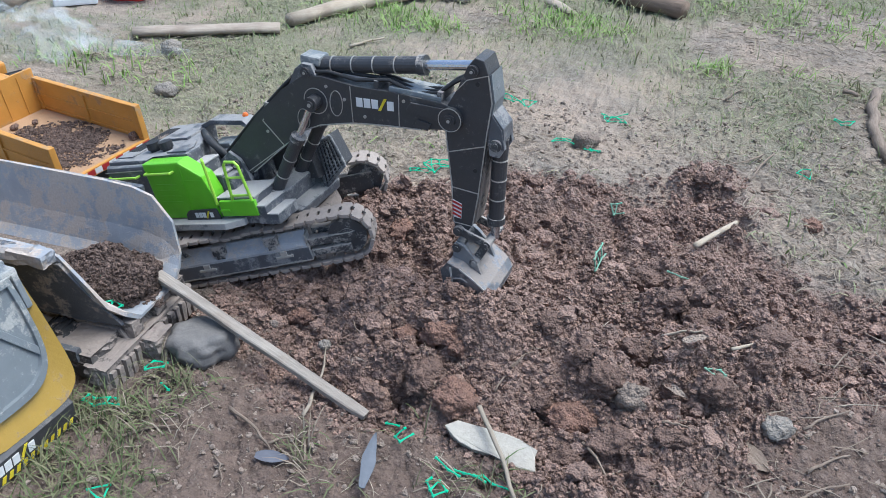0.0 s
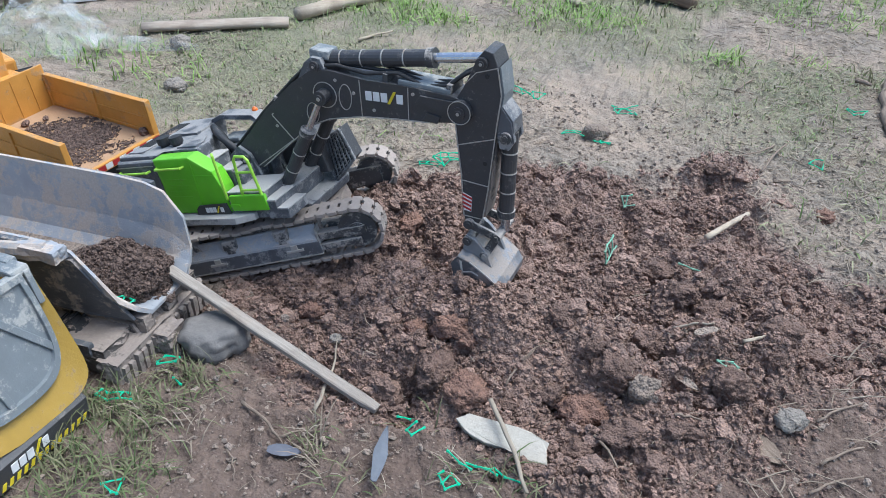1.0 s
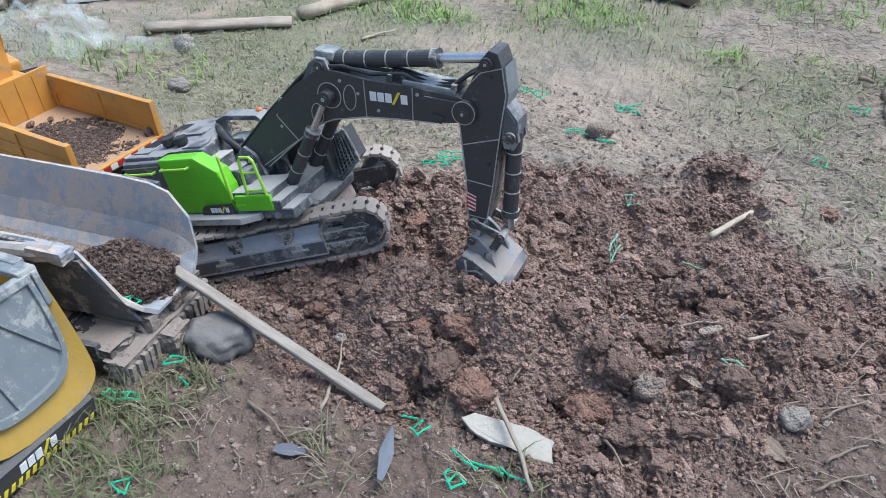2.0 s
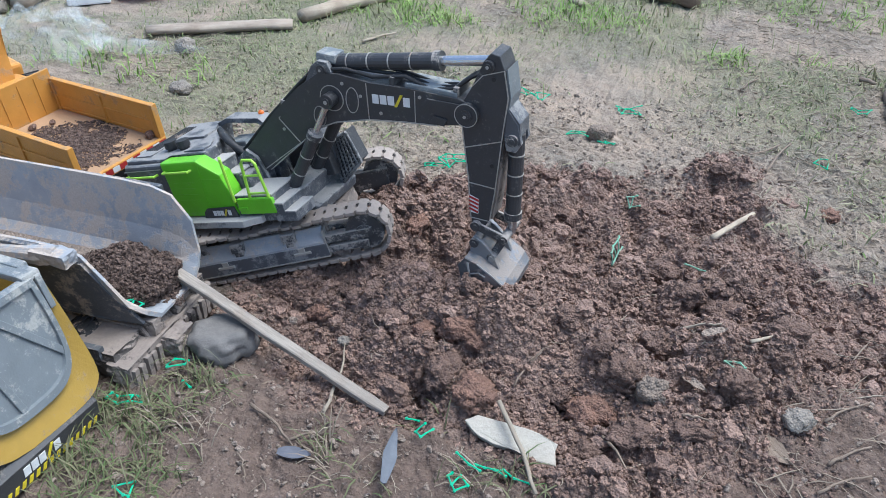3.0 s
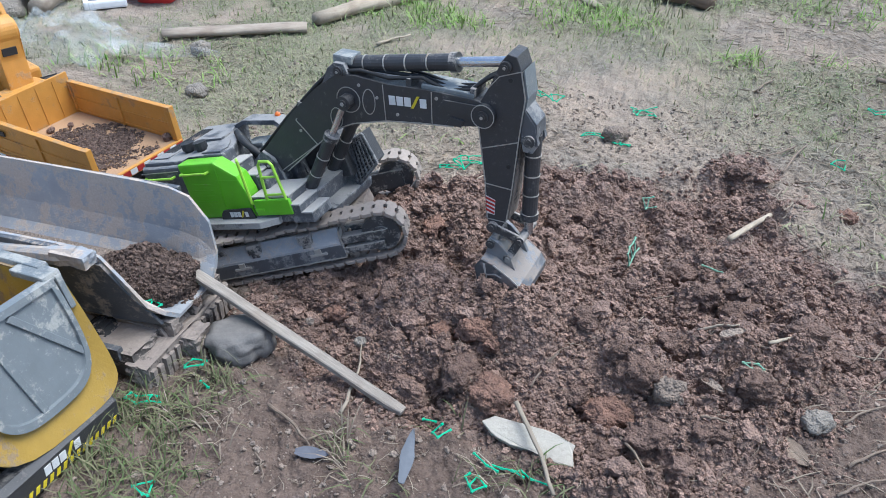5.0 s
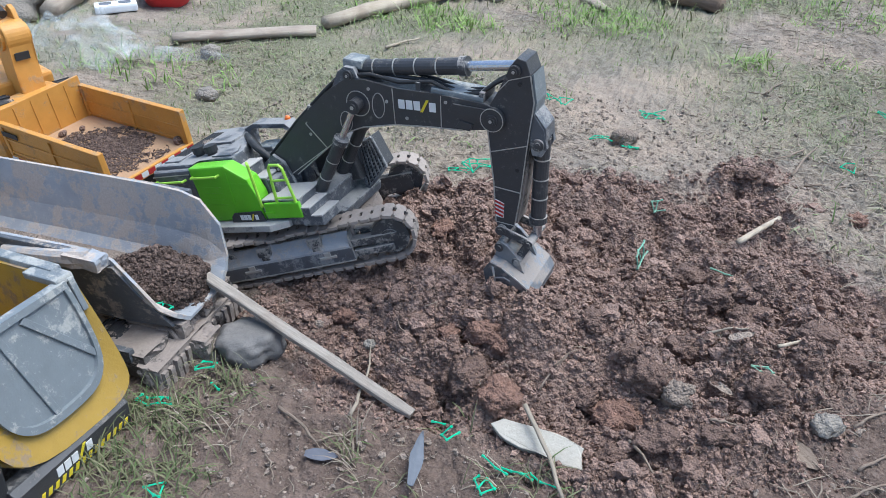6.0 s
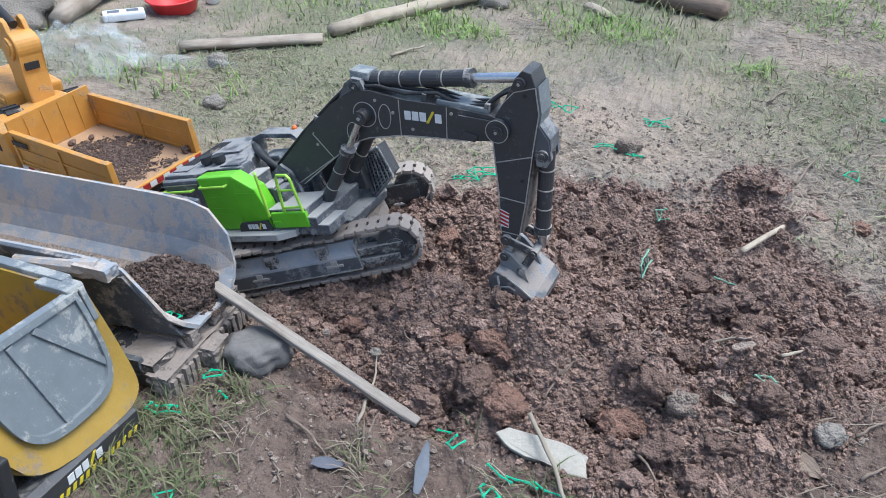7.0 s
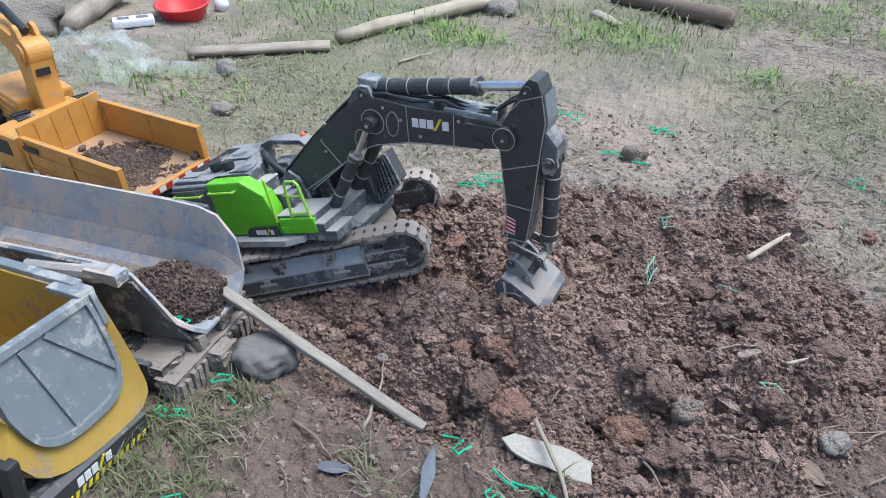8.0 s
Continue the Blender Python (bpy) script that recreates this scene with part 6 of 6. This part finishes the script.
stick_between("straw_stalk", on_ground(-0.068, 0.774, 0.026), on_ground(-0.006, 0.684, 0.008), 0.0030, 0.0024, STRAW, "split yellow straw stalk across the tile", "stalk", 0.003, 0.7, 6, 60)
stick_between("straw_stalk", on_ground(-0.289, 0.858, 0.006), on_ground(-0.266, 0.732, 0.004), 0.0008, 0.0028, STRAW, "flat pale grass stalk under the plank", "stalk", 0.006, 0.4, 6, 61)


# ---- small litter ----
def make_tile():
    """A broken wedge of cream tile, one end pointed, one edge raised from the earth."""
    bm = bmn()
    pts = [(-0.062, 0.004), (-0.050, 0.016), (-0.012, 0.019), (0.030, 0.020), (0.056, 0.015), (0.054, 0.004), (0.062, -0.014), (0.030, -0.017), (0.008, -0.012), (-0.020, -0.015), (-0.048, -0.008)]
    prism(bm, [(a * 0.9, b * 0.85) for a, b in pts], -0.005, 0.005, 0.0012)
    bm.transform(Matrix(((1, 0, 0, 0), (0, 0, 1, 0), (0, 1, 0, 0), (0, 0, 0, 1))))
    bmesh.ops.subdivide_edges(bm, edges=bm.edges, cuts=2)
    for v in bm.verts:
        v.co += 0.0016 * noise.noise_vector(v.co * 90)
    ob = part("broken_tile", bm, TILE, smooth=False)
    ob.matrix_basis = Matrix.Translation(on_ground(-0.046, 0.747, 0.011)) @ pose(0, 0, 0, 24, 3, -6)
    return tagged(ob, "broken piece of cream tile stuck in the earth", "tile shard")


make_tile()


def make_leaf(name, x, y, L, W, turn, material, label, up=0.008, tip=20):
    """A dry curled leaf or sliver with a middle fold."""
    bm = bmn()
    n = 8
    rows = []
    for k in range(n + 1):
        t = k / n
        w = W * (math.sin(math.pi * min(1, 0.12 + t * 0.88)) ** 0.8) * 0.5 * (1 + 0.5 * noise.noise(Vector((x * 90, t * 5, y * 90)))) + 0.0004
        rows.append([bm.verts.new((t * L - L / 2, a * w, b + 0.012 * L * math.sin(6 * t))) for a, b in ((-1, 0.0016), (-0.5, 0.0006), (0, 0), (0.5, 0.0006), (1, 0.0016), (0.5, -0.0008), (0, -0.0014), (-0.5, -0.0008))])
    for a, b in zip(rows, rows[1:]):
        for k in range(8):
            bm.faces.new((a[k], a[(k + 1) % 8], b[(k + 1) % 8], b[k]))
    bm.faces.new(rows[0])
    bm.faces.new(rows[-1][::-1])
    ob = part(name, bm, material, smooth=False)
    ob.matrix_basis = Matrix.Translation(on_ground(x, y, up)) @ pose(0, 0, 0, tip, 0, turn)
    return tagged(ob, label, "leaf")


make_leaf("dry_leaf", -0.168, 0.686, 0.078, 0.015, 98, LEAF, "stiff blue-grey dry leaf among grass", 0.016, 25)
make_leaf("dry_leaf", -0.272, 0.665, 0.038, 0.015, 10, LEAF_DARK, "dark blue-grey dry leaf on bare earth", 0.005, 8)
make_leaf("bark_chip", 0.239, 0.832, 0.052, 0.024, -50, TWIG, "flat brown bark chip on the earth", 0.006, 10)
make_leaf("dry_leaf", 0.145, 0.871, 0.034, 0.010, -35, SOIL_DRY, "curled pale leaf on the dug soil", 0.014, 10)
make_leaf("dry_leaf", 0.158, 0.913, 0.036, 0.010, 35, SOIL_DRY, "curled pale leaf on the dug soil", 0.014, 10)


def make_net(x, y, turn, cells, material, label, stand=0.0, lift=0.006, size=0.013, loose=0.42):
    """A torn scrap of plastic mesh: crossing strands with thickened knots."""
    bm = bmn()
    nx, ny = cells
    pt = {}
    for i in range(nx + 1):
        for j in range(ny + 1):
            jit = Vector((random.uniform(-1, 1), random.uniform(-1, 1), random.uniform(-0.5, 1))) * size * loose
            pt[i, j] = Vector(((i - nx / 2) * size, (j - ny / 2) * size, 0)) + jit
    for (i, j), p in pt.items():
        for k in ((i + 1, j), (i, j + 1)):
            if k in pt and (k[1] == j or i == 0 or random.random() > loose * 0.8):
                q = pt[k]
                tube(bm, [p, p.lerp(q, 0.5) + Vector((0, 0, size * 0.06)), q], [0.0013, 0.0010, 0.0013], 5)
        tube(bm, [p - Vector((0.0016, 0, 0)), p + Vector((0.0016, 0, 0))], 0.0017, 5)
    ob = part("net_scrap", bm, material)
    ob.matrix_basis = Matrix.Translation(on_ground(x, y, lift)) @ pose(0, 0, 0, stand, 0, turn)
    return tagged(ob, label, "netting", "scraps of netting")


BRIGHT, DULL = "bright green scrap of plastic netting on the ground", "faded green scrap of plastic netting in the soil"
for x, y, tn, cells in ((-0.163, 0.773, 20, (2, 1)), (-0.143, 0.734, 60, (1, 1)), (-0.093, 0.68, 70, (1, 2)), (-0.086, 0.706, -15, (2, 0)), (-0.061, 0.707, -10, (3, 0)), (-0.035, 0.705, -10, (3, 0)), (-0.489, 0.676, 15, (3, 1)), (-0.461, 0.744, 30, (2, 1)), (-0.431, 0.721, 0, (1, 0)), (-0.413, 0.563, 40, (1, 1)), (-0.517, 0.643, 60, (1, 1))):
    make_net(x, y, tn, cells, NET, BRIGHT)
for x, y, tn, cells in ((0.0, 1.732, 10, (3, 2)), (-0.28, 1.377, 20, (4, 2)), (-0.203, 1.721, -15, (4, 1)), (-0.028, 1.55, 10, (2, 1)), (0.469, 1.852, 0, (2, 1)), (-0.312, 1.357, 0, (2, 1)), (-0.084, 1.56, 10, (2, 1)), (0.366, 1.585, 0, (1, 1))):
    make_net(x, y, tn, cells, NET, BRIGHT, size=0.016)
make_net(0.029, 1.107, 80, (3, 1), NET_DULL, DULL, 70, 0.026, 0.017, 0.12)
make_net(0.042, 1.276, 30, (2, 1), NET_DULL, DULL, 55, 0.012, 0.011)
make_net(0.19, 0.894, 10, (2, 1), NET_DULL, DULL, 10, 0.010, 0.010)
make_net(0.144, 1.107, -10, (2, 0), NET_DULL, DULL, 0, 0.012, 0.013)
for a, b, tn in ((-0.026, -0.045, 20), (-0.05, -0.012, 60)):
    ob = make_net(0, 0, 0, (2, 1), NET, "green scrap of netting on the soil in the truck bed", size=0.009)
    ob.matrix_basis = in_frame(grey_truck, a, b, 0.096 if tn > 30 else 0.074) @ pose(0, 0, 0, 10, 10, tn)


def make_bowl():
    bm = bmn()
    prof = [(0.055, 0.0), (0.072, 0.045), (0.078, 0.046), (0.080, 0.043), (0.074, 0.040), (0.058, 0.004)]
    n = 32
    rings = []
    for r, z in prof:
        rings.append([bm.verts.new((r * math.cos(math.tau * k / n), r * math.sin(math.tau * k / n), z)) for k in range(n)])
    bm.faces.new(rings[0][::-1])
    inner = [(0.068, 0.042), (0.052, 0.004)]
    for r, z in inner:
        rings.append([bm.verts.new((r * math.cos(math.tau * k / n), r * math.sin(math.tau * k / n), z)) for k in range(n)])
    order = [rings[0], rings[5], rings[4], rings[3], rings[2], rings[1], rings[6], rings[7]]
    for a, b in zip(order, order[1:]):
        for k in range(n):
            bm.faces.new((a[k], a[(k + 1) % n], b[(k + 1) % n], b[k]))
    bm.faces.new(rings[7])
    ob = part("plastic_bowl", bm, RED_PLASTIC, smooth=True)
    ob.matrix_basis = Matrix.Translation(on_ground(-1.376, 2.076, 0.0)) @ pose(0, 0, 0, 6, 0, 0)
    return tagged(ob, "shallow red plastic bowl in the grass", "bowl")


make_bowl()


def make_white_box():
    t = thing("plastic_holder", Matrix.Translation(on_ground(-1.451, 1.942, 0.004)) @ pose(0, 0, 0, 0, 0, 40), "white plastic holder with two openings, in the grass", "plastic box")
    bm = bmn()
    bx(bm, -0.055, 0.055, -0.024, 0.024, 0, 0.022, 0.006)
    body = part("body", bm, WHITE_PLASTIC, t)
    for x in (-0.026, 0.024):
        bm = bmn()
        bx(bm, x - 0.016, x + 0.016, -0.012, 0.012, 0.0215, 0.0228, 0.0005)
        part("opening", bm, LEAF, body)
    return t


make_white_box()
lump("plastic_cup", WHITE_PLASTIC, (-1.315, 2.173), (0.044, 0.040, 0.044), "crushed pale plastic cup in the grass", "cup", 0, 0.4, 70, sink=0.1)


def make_bag():
    """Crumpled clear film with a twisted tail."""
    bm = bmn()
    n = 34
    grid = []
    for j in range(n + 1):
        row = []
        for i in range(n + 1):
            u, v = i / n - 0.5, j / n - 0.5
            r = math.hypot(u, v)
            k = 1 - 0.25 * noise.noise(Vector((math.atan2(v, u) * 1.3, 2, 0)))
            x, y = u * 0.30 * k - 0.03, v * 0.24 * k
            z = 0.085 * max(0, 1 - (r / 0.55) ** 2) + 0.045 * noise.noise(Vector((u * 5, v * 5, 4))) + 0.02 * noise.noise(Vector((u * 14, v * 14, 9)))
            row.append(bm.verts.new((x, y, max(z, 0.004))))
        grid.append(row)
    for a, b in zip(grid, grid[1:]):
        for k in range(n):
            bm.faces.new((a[k], a[k + 1], b[k + 1], b[k]))
    t = thing("plastic_bag", Matrix.Translation(on_ground(-1.319, 1.65, 0.004)), "crumpled clear plastic bag with a twisted tail", "plastic bag")
    part("film", bm, FILM, t, smooth=True)
    bm = bmn()
    pts = [(0.04, 0.03, 0.10), (0.09, -0.01, 0.05), (0.14, -0.03, 0.03), (0.22, -0.01, 0.022), (0.30, 0.02, 0.02), (0.36, 0.04, 0.016)]
    tube(bm, pts, [0.006, 0.012, 0.018, 0.016, 0.013, 0.006], 9)
    for v in bm.verts:
        v.co += 0.006 * noise.noise_vector(v.co * 40)
    part("tail", bm, FILM, t, smooth=True)
    return t


make_bag()
